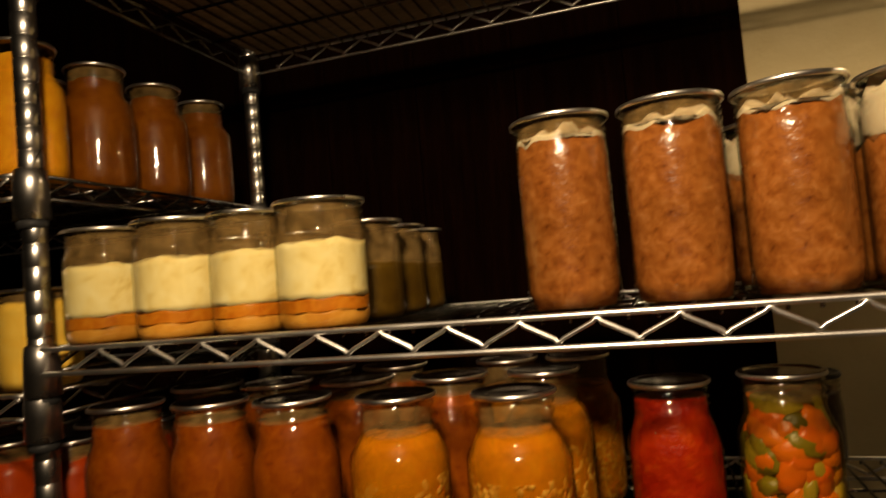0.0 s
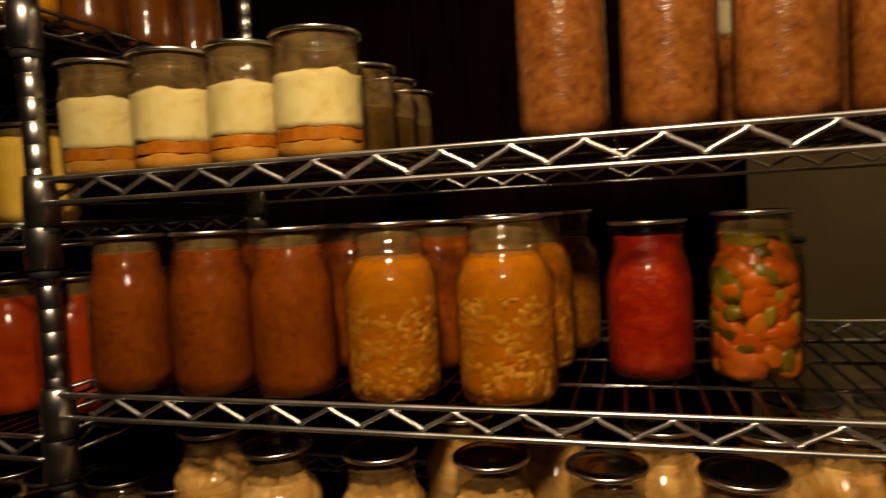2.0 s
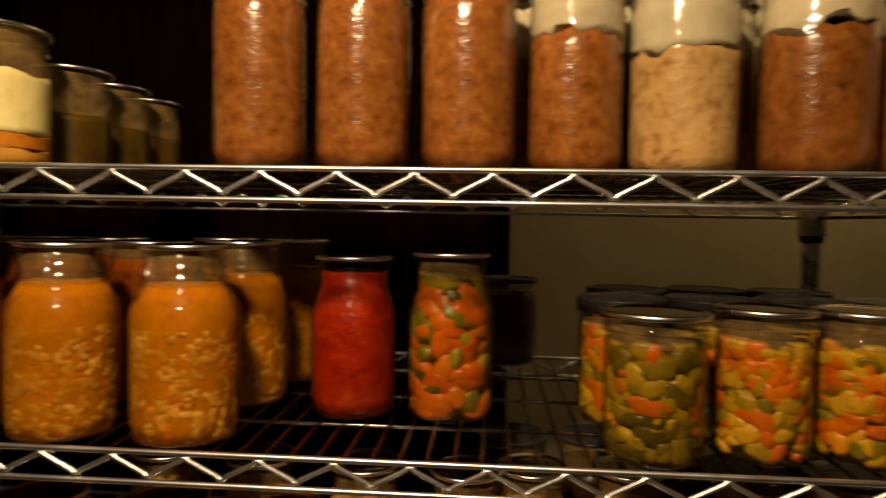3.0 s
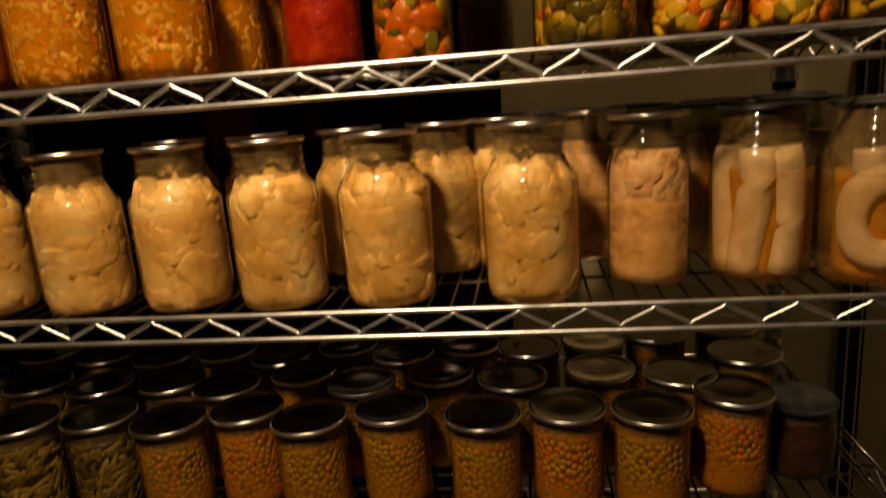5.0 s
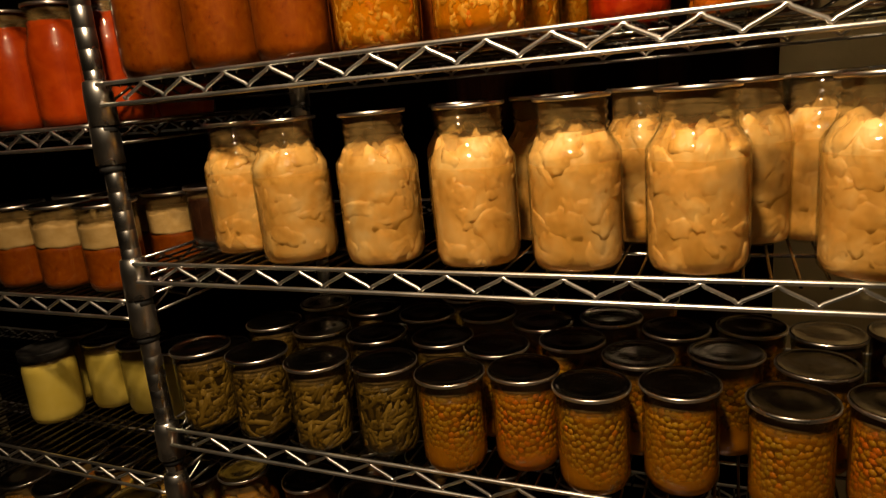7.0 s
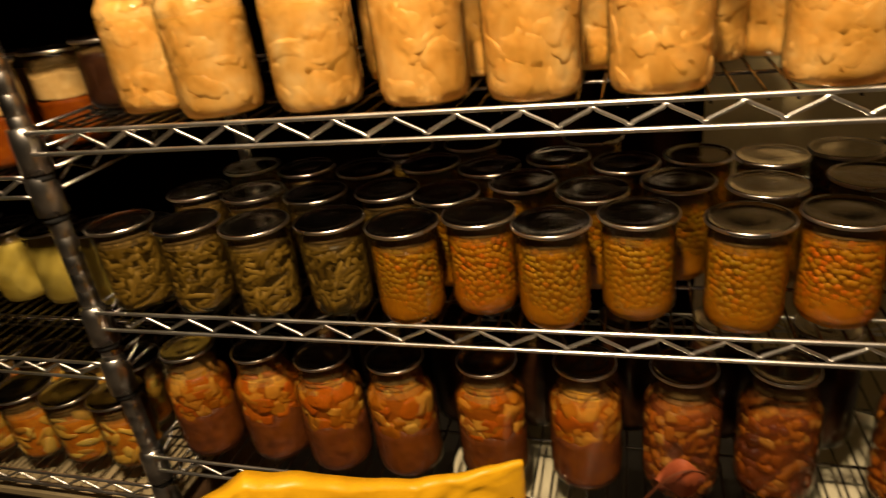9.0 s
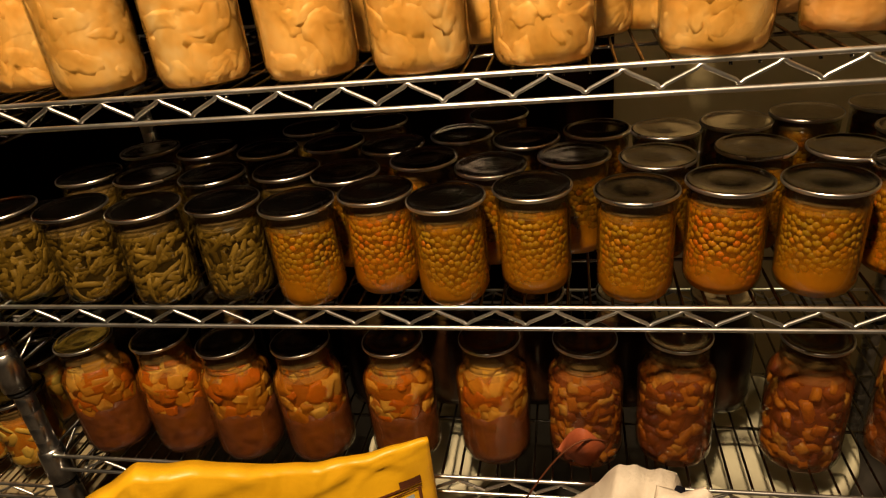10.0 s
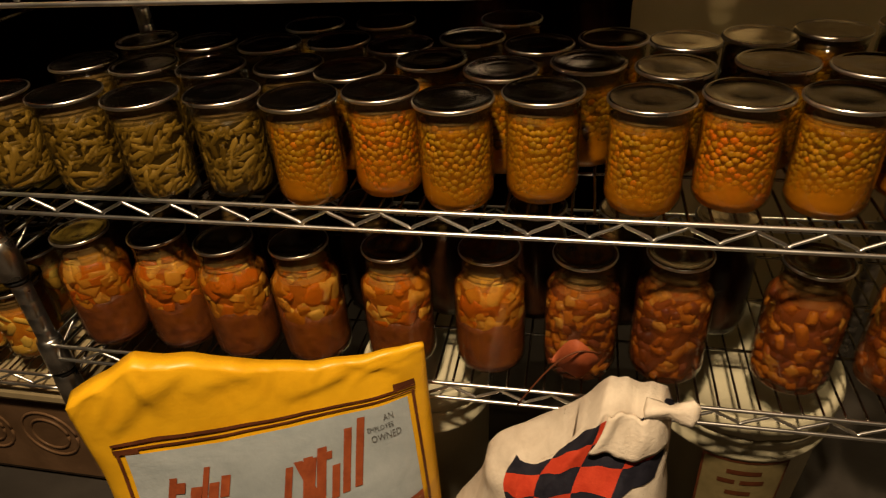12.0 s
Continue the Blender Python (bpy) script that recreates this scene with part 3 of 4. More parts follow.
# contents: list of (layer name, material, from, to as shares of the height, unevenness, pieces)
# pieces: (shape, material, count, size, share from, share to)
FILLS = {
    "fat over broth": [("settled_broth", TANBROTH, 0.02, 0.13, 0.003, None), ("broth", DRIP, 0.135, 0.235, 0.002, None), ("fat", CREAM, 0.24, 0.66, 0.003, None)],
    "sauce": [("sauce", SAUCE, 0.02, 0.88, 0.001, None)],
    "red sauce": [("sauce", REDSAUCE, 0.02, 0.90, 0.001, None)],
    "tomato": [("sauce", ORANGERED, 0.02, 0.86, 0.001, None)],
    "macaroni soup": [("broth", BROTH, 0.02, 0.80, 0.001, ("macaroni", MACARONI, 190, 0.0043, 0.03, 0.58))],
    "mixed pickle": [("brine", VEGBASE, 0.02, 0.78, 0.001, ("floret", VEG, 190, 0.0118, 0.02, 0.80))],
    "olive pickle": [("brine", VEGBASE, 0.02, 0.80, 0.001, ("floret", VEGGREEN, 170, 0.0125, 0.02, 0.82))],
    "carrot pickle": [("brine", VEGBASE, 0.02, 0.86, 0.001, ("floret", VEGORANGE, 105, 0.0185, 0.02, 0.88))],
    "ground meat": [("meat", GROUND, 0.02, 0.86, 0.006, None), ("fat", PALEFAT, 0.862, 0.884, 0.008, None)],
    "pale ground meat": [("meat", PALEGROUND, 0.02, 0.60, 0.006, None), ("fat", PALEFAT, 0.605, 0.90, 0.012, None)],
    "dark ground meat": [("meat", GROUND, 0.02, 0.70, 0.006, None), ("fat", PALEFAT, 0.705, 0.90, 0.014, None)],
    "chicken": [("meat", CHICKEN, 0.02, 0.74, 0.010, ("lump", CHICKEN, 70, 0.022, 0.02, 0.80))],
    "pink meat": [("broth", PINKMEAT, 0.04, 0.74, 0.003, ("lump", PINKMEAT, 34, 0.026, 0.04, 0.80))],
    "sausage": [("broth", DRIP, 0.02, 0.66, 0.001, ("sausage", SAUSAGE, 4, 0.0165, 0.03, 0.80))],
    "curled sausage": [("broth", DRIP, 0.02, 0.62, 0.001, ("curl", SAUSAGE, 3, 0.0145, 0.02, 0.80))],
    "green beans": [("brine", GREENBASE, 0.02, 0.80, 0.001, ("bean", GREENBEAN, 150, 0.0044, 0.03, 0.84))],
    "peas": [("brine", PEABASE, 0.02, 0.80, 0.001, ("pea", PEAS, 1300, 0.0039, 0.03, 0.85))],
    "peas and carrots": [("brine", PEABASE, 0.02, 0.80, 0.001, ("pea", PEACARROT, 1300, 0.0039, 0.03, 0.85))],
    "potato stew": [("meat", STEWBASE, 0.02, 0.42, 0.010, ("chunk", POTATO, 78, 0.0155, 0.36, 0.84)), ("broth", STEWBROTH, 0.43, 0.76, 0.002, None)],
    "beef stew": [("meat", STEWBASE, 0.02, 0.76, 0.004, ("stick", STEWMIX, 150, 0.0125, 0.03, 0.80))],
    "yellow puree": [("puree", YELLOW, 0.02, 0.86, 0.002, None)],
    "orange puree": [("puree", ORANGEPUREE, 0.02, 0.90, 0.002, None)],
    "white lard": [("lard", MILK, 0.02, 0.84, 0.002, None)],
    "pale yellow fat": [("fat", LEMON, 0.02, 0.82, 0.002, None)],
    "fat over red meat": [("meat", SAUCE, 0.02, 0.50, 0.002, None), ("fat", TANFAT, 0.505, 0.76, 0.004, None)],
    "peaches": [("syrup", DRIP, 0.02, 0.70, 0.001, ("slice", PEACH, 34, 0.020, 0.03, 0.80))],
    "apple butter": [("butter", APPLEBUTTER, 0.02, 0.88, 0.002, None)],
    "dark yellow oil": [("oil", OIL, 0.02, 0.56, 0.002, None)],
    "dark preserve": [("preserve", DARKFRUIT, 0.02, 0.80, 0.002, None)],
}
# turbid liquid before the pieces: material, from, to as shares of the height
LIQUID = {
    "peas": (PEA_MURK, 0.02, 0.84), "peas and carrots": (CARROT_MURK, 0.02, 0.84), "green beans": (BEAN_MURK, 0.02, 0.83),
    "chicken": (CHICKEN_MURK, 0.02, 0.62), "pink meat": (CHICKEN_MURK, 0.03, 0.50), "potato stew": (STEW_MURK, 0.02, 0.78), "beef stew": (BEEF_MURK, 0.02, 0.80),
    "sausage": (SAUSAGE_MURK, 0.02, 0.64), "curled sausage": (SAUSAGE_MURK, 0.02, 0.62),
    "macaroni soup": (SOUP_MURK, 0.02, 0.80), "mixed pickle": (BRINE_MURK, 0.02, 0.78), "olive pickle": (BRINE_MURK, 0.02, 0.80), "carrot pickle": (BRINE_MURK, 0.02, 0.86),
}
turns = random.Random(5)


def jar(kind, fill, x, y, z, label, group="", band=False, lid=True, variant=0, turn=None, dark=False, tall=1.0):
    R, H, rm, s0, s1 = KINDS[kind]
    ob = thing("mason_jar", label, "jar", group, pose(x, y, z, turns.uniform(-0.4, 0.4), turns.uniform(-0.4, 0.4), turns.uniform(0, 360) if turn is None else turn))
    ob.scale = (1, 1, tall)
    part("glass_body", glass_mesh(kind), WAVY_GLASS if kind.startswith("tall") else GLASS, ob)
    deep = 0.0027 if fill in ("chicken", "pink meat") else 0.013 if fill in ("sausage", "curled sausage") else 0.0040 if fill == "macaroni soup" else 0.0105 if fill in ("mixed pickle", "olive pickle", "carrot pickle", "beef stew") else 0.0080 if fill == "potato stew" else 0.0045 if fill == "peaches" else 0.0046 if any(q[5] for q in FILLS[fill]) else 0.0016
    for i, (nm, ma, a, b, rough, pcs) in enumerate(FILLS[fill]):
        part(nm, coloured(fill_mesh(kind, round(a * H, 4), round(b * H, 4), variant + 1, rough, 0.0020 if ma is STEWBASE and fill == "potato stew" else deep), ma), ma, ob)
        if pcs:
            sh, pm, n, size, c, d = pcs
            part(sh + "_pieces", coloured(pieces_mesh(kind, sh, round(c * H, 4), round(d * H, 4), variant + 1, n, size), pm), pm, ob, kind="stuff")
    if fill in LIQUID:
        ma, a, b = LIQUID[fill]
        part("liquid", coloured(fill_mesh(kind, round(a * H, 4), round(b * H, 4), variant + 2, 0.001, 0.0009), ma), ma, ob)
    fill_top = max(q[3] for q in FILLS[fill])
    if fill_top < 0.9:
        part("film", film_mesh(kind, round(fill_top * H, 4)), FILM, ob)
    if lid:
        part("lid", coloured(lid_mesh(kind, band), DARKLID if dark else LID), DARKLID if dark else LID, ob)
        if not dark:
            part("rim", rim_mesh(kind), RIM, ob)
    return ob


def coloured(me, ma):
    """The mesh with this material: its own copy per material, kept for reuse."""
    key = ("of", me.name, ma.name)
    if key not in CACHE:
        if me.materials:
            me = me.copy()
            me.materials.clear()
        me.materials.append(ma)
        CACHE[key] = me
    return CACHE[key]

# ---- room ----
def slab(name, me, ma, label, category):
    return tagged(part(name, me, ma), label, category, "", "structure")


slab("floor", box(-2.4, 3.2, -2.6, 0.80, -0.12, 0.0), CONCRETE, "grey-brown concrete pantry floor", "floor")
slab("ceiling", box(-2.4, 3.2, -2.6, 0.80, 2.45, 2.57), CEILING, "unseen pantry ceiling, coloured dark to cut bounce", "ceiling")
slab("wall_back", box(-2.4, 3.2, 0.66, 0.80, 0.0, 2.45), WALL, "beige painted wall behind the shelving", "wall")
slab("wall_left", box(-2.54, -2.4, -2.6, 0.80, 0.0, 2.45), DIM, "unseen side wall, coloured dark to cut bounce", "wall")
slab("wall_right", box(3.2, 3.34, -2.6, 0.80, 0.0, 2.45), WALL, "beige painted side wall", "wall")
slab("wall_front", box(-2.4, 3.2, -2.74, -2.6, 0.0, 2.45), DIM, "unseen wall facing the shelving, coloured dark to cut bounce", "wall")

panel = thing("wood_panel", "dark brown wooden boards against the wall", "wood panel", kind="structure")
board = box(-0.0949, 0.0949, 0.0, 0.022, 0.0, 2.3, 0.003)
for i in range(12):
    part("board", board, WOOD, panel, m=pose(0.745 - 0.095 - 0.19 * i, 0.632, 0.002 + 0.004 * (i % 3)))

# ---- wire shelving ----
PITCH = 0.062


def zigzag(x0, x1, zt, zb, r, y=0.0, start=0.0):
    """A bent wire between two rails, from x0 to x1, with a low bend at start + k * PITCH."""
    pts, k = [], math.floor((x0 - start) / (PITCH / 2))
    while start + k * PITCH / 2 <= x1 + 1e-6:
        x = start + k * PITCH / 2
        if x >= x0:
            z, dz = (zb, 0.0035) if k % 2 == 0 else (zt, -0.0035)
            pts += [(x - 0.0036, y, z + dz * 0.75), (x - 0.0012, y, z), (x + 0.0012, y, z), (x + 0.0036, y, z + dz * 0.75)]
        k += 1
    return tube(pts, r, 6)


def post_mesh(height):
    prof, z = [(0, 0.0), (0.0127, 0.0)], 0.0127
    while z < height:
        prof += [(0.0127, z - 0.0014), (0.0121, z - 0.0006), (0.0121, z + 0.0006), (0.0127, z + 0.0014)]
        z += 0.0254
    return raw_mesh("post", *lathe(prof + [(0.0127, height), (0.008, height + 0.005), (0, height + 0.006)], 16))


COLLAR = raw_mesh("collar", *lathe([(0.013, -0.050), (0.0185, -0.050), (0.0175, -0.010), (0.0162, 0.004), (0.013, 0.006)], 16))
CLIP = raw_mesh("clip", *lathe([(0.0126, -0.060), (0.0155, -0.060), (0.0158, -0.0505), (0.0126, -0.0505)], 16))
DEPTH = 0.44


def rack(label, x0, x1, levels, start, posts, deep_posts=True):
    unit = thing("wire_shelving", label, "shelving")
    post = post_mesh(1.80)
    for px in posts:
        for py in (0.010, DEPTH):
            part("post", post, POST, unit, "grooved chrome post", pose(px, py, 0.004))
    length = x1 - x0
    rail = raw_mesh("rail", *tube([(x0 + 0.012, 0, 0), (x0 + 0.03, 0, 0), (x1 - 0.03, 0, 0), (x1 - 0.012, 0, 0)], 0.0026, 8))
    side = raw_mesh("side_rail", *tube([(0, 0.022, 0), (0, DEPTH - 0.012, 0)], 0.0024, 8))
    wire = raw_mesh("deck_wire", *tube([(0, 0.0032, -0.0035), (0, 0.0045, 0.0002), (0, 0.008, 0.0010), (0, DEPTH - 0.008, 0.0010), (0, DEPTH - 0.0045, 0.0002), (0, DEPTH - 0.0032, -0.0035)], 0.0017, 6))
    bow = raw_mesh("zigzag_wire", *zigzag(x0 + 0.03, x1 - 0.02, -0.0035, -0.0205, 0.0021, 0.0, start))
    sidebow = raw_mesh("side_zigzag", *[q for q in zigzag(0.03, DEPTH - 0.02, -0.0035, -0.0205, 0.0020, 0.0, 0.03)])
    cross = raw_mesh("support_rod", *tube([(x0 + 0.01, 0, -0.0030), (x1 - 0.01, 0, -0.0030)], 0.0022, 6))
    n = int((length - 0.05) / 0.0222)
    for z in levels:
        shelf = part("shelf", rail, CHROME, unit, "chrome wire shelf", pose(0, 0, z))
        part("rail", rail, CHROME, shelf, m=pose(0, 0, -0.0255))
        part("rail", rail, CHROME, shelf, m=pose(0, DEPTH, 0))
        part("rail", rail, CHROME, shelf, m=pose(0, DEPTH, -0.0255))
        part("zigzag_wire", bow, CHROME, shelf)
        part("zigzag_wire", bow, CHROME, shelf, m=pose(0, DEPTH, 0))
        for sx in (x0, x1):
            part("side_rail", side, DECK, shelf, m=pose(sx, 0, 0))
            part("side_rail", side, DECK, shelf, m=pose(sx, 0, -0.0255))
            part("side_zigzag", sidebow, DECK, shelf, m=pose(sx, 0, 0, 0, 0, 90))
            for py in (0.010, DEPTH):
                part("collar", COLLAR, POST, shelf, m=pose(sx, py, 0))
                part("clip", CLIP, BLACK, shelf, m=pose(sx, py, 0))
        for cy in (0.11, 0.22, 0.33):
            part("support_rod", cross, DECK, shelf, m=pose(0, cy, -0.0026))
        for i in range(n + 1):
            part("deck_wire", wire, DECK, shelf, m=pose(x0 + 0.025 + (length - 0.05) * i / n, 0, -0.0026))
    return unit


LEVEL = {0: 1.745, 1: 1.300, 2: 1.066, 3: 0.836, 4: 0.596, 5: 0.350}
LEFT = {1: 1.490, 2: 1.253, 3: 1.017, 4: 0.783, 5: 0.514, 6: 0.288}
rack("chrome wire shelving unit crowded with home-canned jars", -0.058, 1.160, LEVEL.values(), 0.0, (-0.058, 1.160))
rack("adjoining chrome wire shelving unit hooked to the same posts", -1.276, -0.060, LEFT.values(), -1.23, (-1.276,))
TOP = {k: z + 0.0004 for k, z in LEVEL.items()}
LTOP = {k: z + 0.0004 for k, z in LEFT.items()}

liner = thing("cardboard_sheet", "brown cardboard sheet lying on the top wire shelf", "cardboard")
part("sheet", box(-0.03, 0.64, 0.02, 0.425, TOP[0] + 0.0005, TOP[0] + 0.006, 0.001), CARD, liner)

# ---- jars on the main rack ----
# cream-topped pints
for i, (kind, x, y, v) in enumerate((("pint_stout", -0.004, 0.052, 0), ("pint_stout", 0.093, 0.050, 1), ("pint_small", 0.180, 0.050, 2), ("pint_stout", 0.264, 0.049, 3))):
    jar(kind, "fat over broth", x, y, TOP[1], "pint jar with pale yellow fat over orange broth", "fat-topped jars", variant=v, tall=0.945)
# Pints behind the front row: their shade is in the contents' colour.
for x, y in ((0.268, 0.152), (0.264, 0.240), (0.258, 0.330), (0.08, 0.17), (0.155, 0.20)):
    jar("pint_small", "dark yellow oil", x, y, TOP[1], "pint jar of yellow fat behind others, shade in its colour", "fat-topped jars", variant=1, tall=0.85)
# ground meat
for kind, fill, x, y, v in (("tall", "ground meat", 0.505, 0.062, 0), ("tall", "ground meat", 0.597, 0.060, 1), ("tall", "ground meat", 0.690, 0.062, 2),
                            ("tall", "dark ground meat", 0.783, 0.075, 3), ("tall_wide", "pale ground meat", 0.874, 0.066, 0), ("tall_wide", "dark ground meat", 0.982, 0.064, 1), ("tall", "dark ground meat", 1.078, 0.066, 2)):
    jar(kind, fill, x, y, TOP[1], "tall jar of brown ground meat with a white fat cap", "ground meat jars", variant=v, tall=0.955, turn=-8 + 9 * v)
for x, y in ((0.735, 0.165), (0.835, 0.17), (0.93, 0.172), (1.03, 0.17), (1.108, 0.175), (0.70, 0.265), (0.795, 0.27), (0.89, 0.272), (0.985, 0.27), (1.08, 0.272), (0.75, 0.365), (0.845, 0.368), (0.94, 0.37), (1.035, 0.368), (1.112, 0.372)):
    jar("tall", "dark ground meat", x, y, TOP[1], "tall jar of ground meat in a back row", "ground meat jars", variant=1)

# second shelf: sauces, soup, tomatoes, mixed pickles
for x, y, v in ((0.028, 0.034, 0), (0.130, 0.038, 1), (0.226, 0.040, 2)):
    jar("quart_slim", "sauce", x, y, TOP[2], "quart jar of brownish-orange tomato sauce", "sauce jars", variant=v)
for x, y, v in ((0.333, 0.041, 0), (0.446, 0.042, 1)):
    jar("quart", "macaroni soup", x, y, TOP[2], "quart jar of orange macaroni soup, pasta settled at the bottom", "soup jars", variant=v)
for x, y in ((0.03, 0.165), (0.13, 0.165), (0.235, 0.168), (0.345, 0.17), (0.13, 0.28), (0.235, 0.28)):
    jar("quart_wide", "sauce", x, y, TOP[2], "quart jar of brown sauce in a back row", "sauce jars", variant=1)
for x, y in ((0.452, 0.165), (0.475, 0.275), (0.39, 0.27)):
    jar("quart", "macaroni soup", x, y, TOP[2], "quart jar of soup in a back row", "soup jars", variant=2)
jar("quart_slim", "red sauce", 0.576, 0.138, TOP[2], "quart jar of bright red tomatoes", "sauce jars", tall=0.93)
jar("quart_slim", "carrot pickle", 0.674, 0.138, TOP[2], "quart jar of pickled carrots, peppers and cauliflower", "pickle jars", variant=3, tall=0.96)
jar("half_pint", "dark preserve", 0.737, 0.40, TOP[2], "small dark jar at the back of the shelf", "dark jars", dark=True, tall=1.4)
for x, y, v in ((0.849, 0.037, 0), (0.942, 0.052, 1), (1.026, 0.054, 2), (1.106, 0.050, 3)):
    jar("pint" if v == 0 else "pint_small", "olive pickle" if v == 0 else "mixed pickle", x, y, TOP[2], "pint jar of pickled vegetables in yellow and orange", "pickle jars", variant=v, tall=0.97)
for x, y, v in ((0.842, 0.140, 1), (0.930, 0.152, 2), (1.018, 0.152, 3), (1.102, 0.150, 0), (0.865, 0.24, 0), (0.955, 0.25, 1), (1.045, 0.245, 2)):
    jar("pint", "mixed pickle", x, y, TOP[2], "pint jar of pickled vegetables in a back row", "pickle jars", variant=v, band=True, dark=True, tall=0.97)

# third shelf: chicken and sausage
for kind, fill, x, y, v in (("quart", "chicken", 0.080, 0.088, 0), ("quart", "chicken", 0.191, 0.048, 1), ("quart", "chicken", 0.308, 0.050, 2), ("quart", "chicken", 0.423, 0.050, 3),
                            ("quart", "chicken", 0.533, 0.044, 4), ("quart", "chicken", 0.646, 0.044, 5), ("quart", "chicken", 0.790, 0.038, 6)):
    jar(kind, fill, x, y, TOP[3], "quart jar packed with pale cooked chicken", "meat jars", variant=v)
jar("quart_narrow", "pink meat", 0.905, 0.072, TOP[3], "slim quart jar of pinkish pale meat", "meat jars", variant=1)
jar("quart_slim", "pink meat", 0.862, 0.180, TOP[3], "slim quart jar of pinkish meat, behind", "meat jars", variant=2)
jar("quart_wide", "sausage", 1.011, 0.076, TOP[3], "quart jar of pale sausages in orange broth", "meat jars", variant=0, turn=-60, dark=True)
jar("quart_wide", "curled sausage", 1.106, 0.054, TOP[3], "quart jar of curled pale sausages in broth", "meat jars", variant=1, turn=-14, dark=True)
for x, y, v in ((0.36, 0.18, 1), (0.47, 0.17, 0), (0.585, 0.165, 3), (0.690, 0.160, 2), (0.760, 0.175, 4)):
    jar("quart", "chicken", x, y, TOP[3], "quart jar of chicken in a back row", "meat jars", variant=v)
for x, y in ((0.985, 0.20), (1.085, 0.19)):
    jar("quart_wide", "sausage", x, y, TOP[3], "quart jar with a dark lid in a back row", "meat jars", variant=0, dark=True)
# Added jars: near-black, to hide the lit wall and darken the gaps.
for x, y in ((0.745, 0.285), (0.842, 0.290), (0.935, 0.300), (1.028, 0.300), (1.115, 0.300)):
    jar("quart_wide", "dark preserve", x, y, TOP[3], "added rearmost quart jar, coloured dark as shade", "meat jars", variant=1, dark=True)
jar("half_pint", "dark preserve", -0.010, 0.130, TOP[3], "small jar of brown preserve", "dark jars", variant=1)

# fourth shelf: beans and peas, four rows deep
ROW = (("green beans", 0.006, 0.037), ("green beans", 0.102, 0.036), ("green beans", 0.199, 0.032), ("green beans", 0.290, 0.042), ("peas", 0.382, 0.031), ("peas and carrots", 0.463, 0.056),
       ("peas", 0.544, 0.032), ("peas", 0.630, 0.055), ("peas", 0.731, 0.038), ("peas and carrots", 0.818, 0.053), ("peas", 0.904, 0.047), ("peas and carrots", 0.994, 0.084))
for i, (fill, x, y) in enumerate(ROW):
    jar("pint_can", fill, x, y, TOP[4], "pint jar of olive green beans with a tin lid" if fill == "green beans" else "pint jar of canned peas with a tin lid" if fill == "peas" else "pint jar of peas and orange carrots with a tin lid", "vegetable jars", variant=i % 4, tall=0.955)
BACK = ((0.050, 0.150), (0.140, 0.140), (0.235, 0.132), (0.330, 0.140), (0.410, 0.124), (0.498, 0.158), (0.580, 0.126), (0.672, 0.150), (0.760, 0.133), (0.780, 0.225), (0.862, 0.152), (0.950, 0.138),
        (0.08, 0.245), (0.175, 0.232), (0.270, 0.222), (0.360, 0.235), (0.445, 0.215), (0.530, 0.245), (0.615, 0.215), (0.700, 0.238), (0.862, 0.244), (0.946, 0.265), (1.035, 0.190), (1.040, 0.285), (0.40, 0.32), (0.57, 0.33), (0.30, 0.31))
for i, (x, y) in enumerate(BACK):
    y -= 0.006
    jar("pint_can", "green beans" if x < 0.36 else "peas", x, y, TOP[4], "tin-lidded pint jar of vegetables in a back row", "vegetable jars", variant=i % 4, tall=0.955)
jar("half_pint", "dark preserve", 1.073, 0.120, TOP[4], "squat dark jar at the end of the shelf", "dark jars", variant=2, dark=True)

# fifth shelf: stews
for i, (fill, x, y) in enumerate((("potato stew", 0.034, 0.048), ("potato stew", 0.142, 0.054), ("potato stew", 0.238, 0.047), ("potato stew", 0.338, 0.050), ("potato stew", 0.454, 0.055), ("potato stew", 0.570, 0.060),
                                  ("beef stew", 0.681, 0.062), ("beef stew", 0.786, 0.070), ("beef stew", 0.928, 0.070), ("beef stew", 1.045, 0.074))):
    jar("stew_quart", fill, x, y, TOP[5], "quart jar of beef and potato stew with a tin lid" if fill == "potato stew" else "quart jar of beef and carrot stew with a tin lid", "stew jars", variant=i % 5, tall=0.95)
# Behind the stews the near-black contents stand for the back row's shade.
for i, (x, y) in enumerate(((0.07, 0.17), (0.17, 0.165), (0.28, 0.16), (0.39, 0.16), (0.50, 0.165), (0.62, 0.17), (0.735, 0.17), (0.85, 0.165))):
    jar("quart_slim", "dark preserve", x, y, TOP[5], "back-row quart jar, shade in its colour", "stew jars", variant=i % 3, tall=0.96)
jar("half_pint", "dark preserve", -0.022, 0.150, TOP[5], "small dark jar beside the post", "dark jars", dark=True, tall=1.5)

# ---- jars on the adjoining rack ----
for x, y in ((-0.335, 0.058), (-0.228, 0.060), (-0.126, 0.062), (-0.44, 0.06)):
    jar("quart", "orange puree", x, y, LTOP[1], "quart jar of bright orange-yellow puree", "puree jars")
# Rows behind the orange puree: a browner fill carries the front jars' shade.
for x, y in ((-0.118, 0.165), (-0.115, 0.270), (-0.113, 0.375), (-0.22, 0.165), (-0.22, 0.27), (-0.325, 0.165)):
    jar("quart", "apple butter", x, y, LTOP[1], "back-row quart jar, browned in colour as shade", "puree jars")
jar("pint", "white lard", -0.300, 0.062, LTOP[2], "pint jar of white lard", "fat-topped jars", tall=0.94)
jar("pint", "yellow puree", -0.400, 0.062, LTOP[2], "pint jar of yellow puree", "puree jars", tall=0.94)
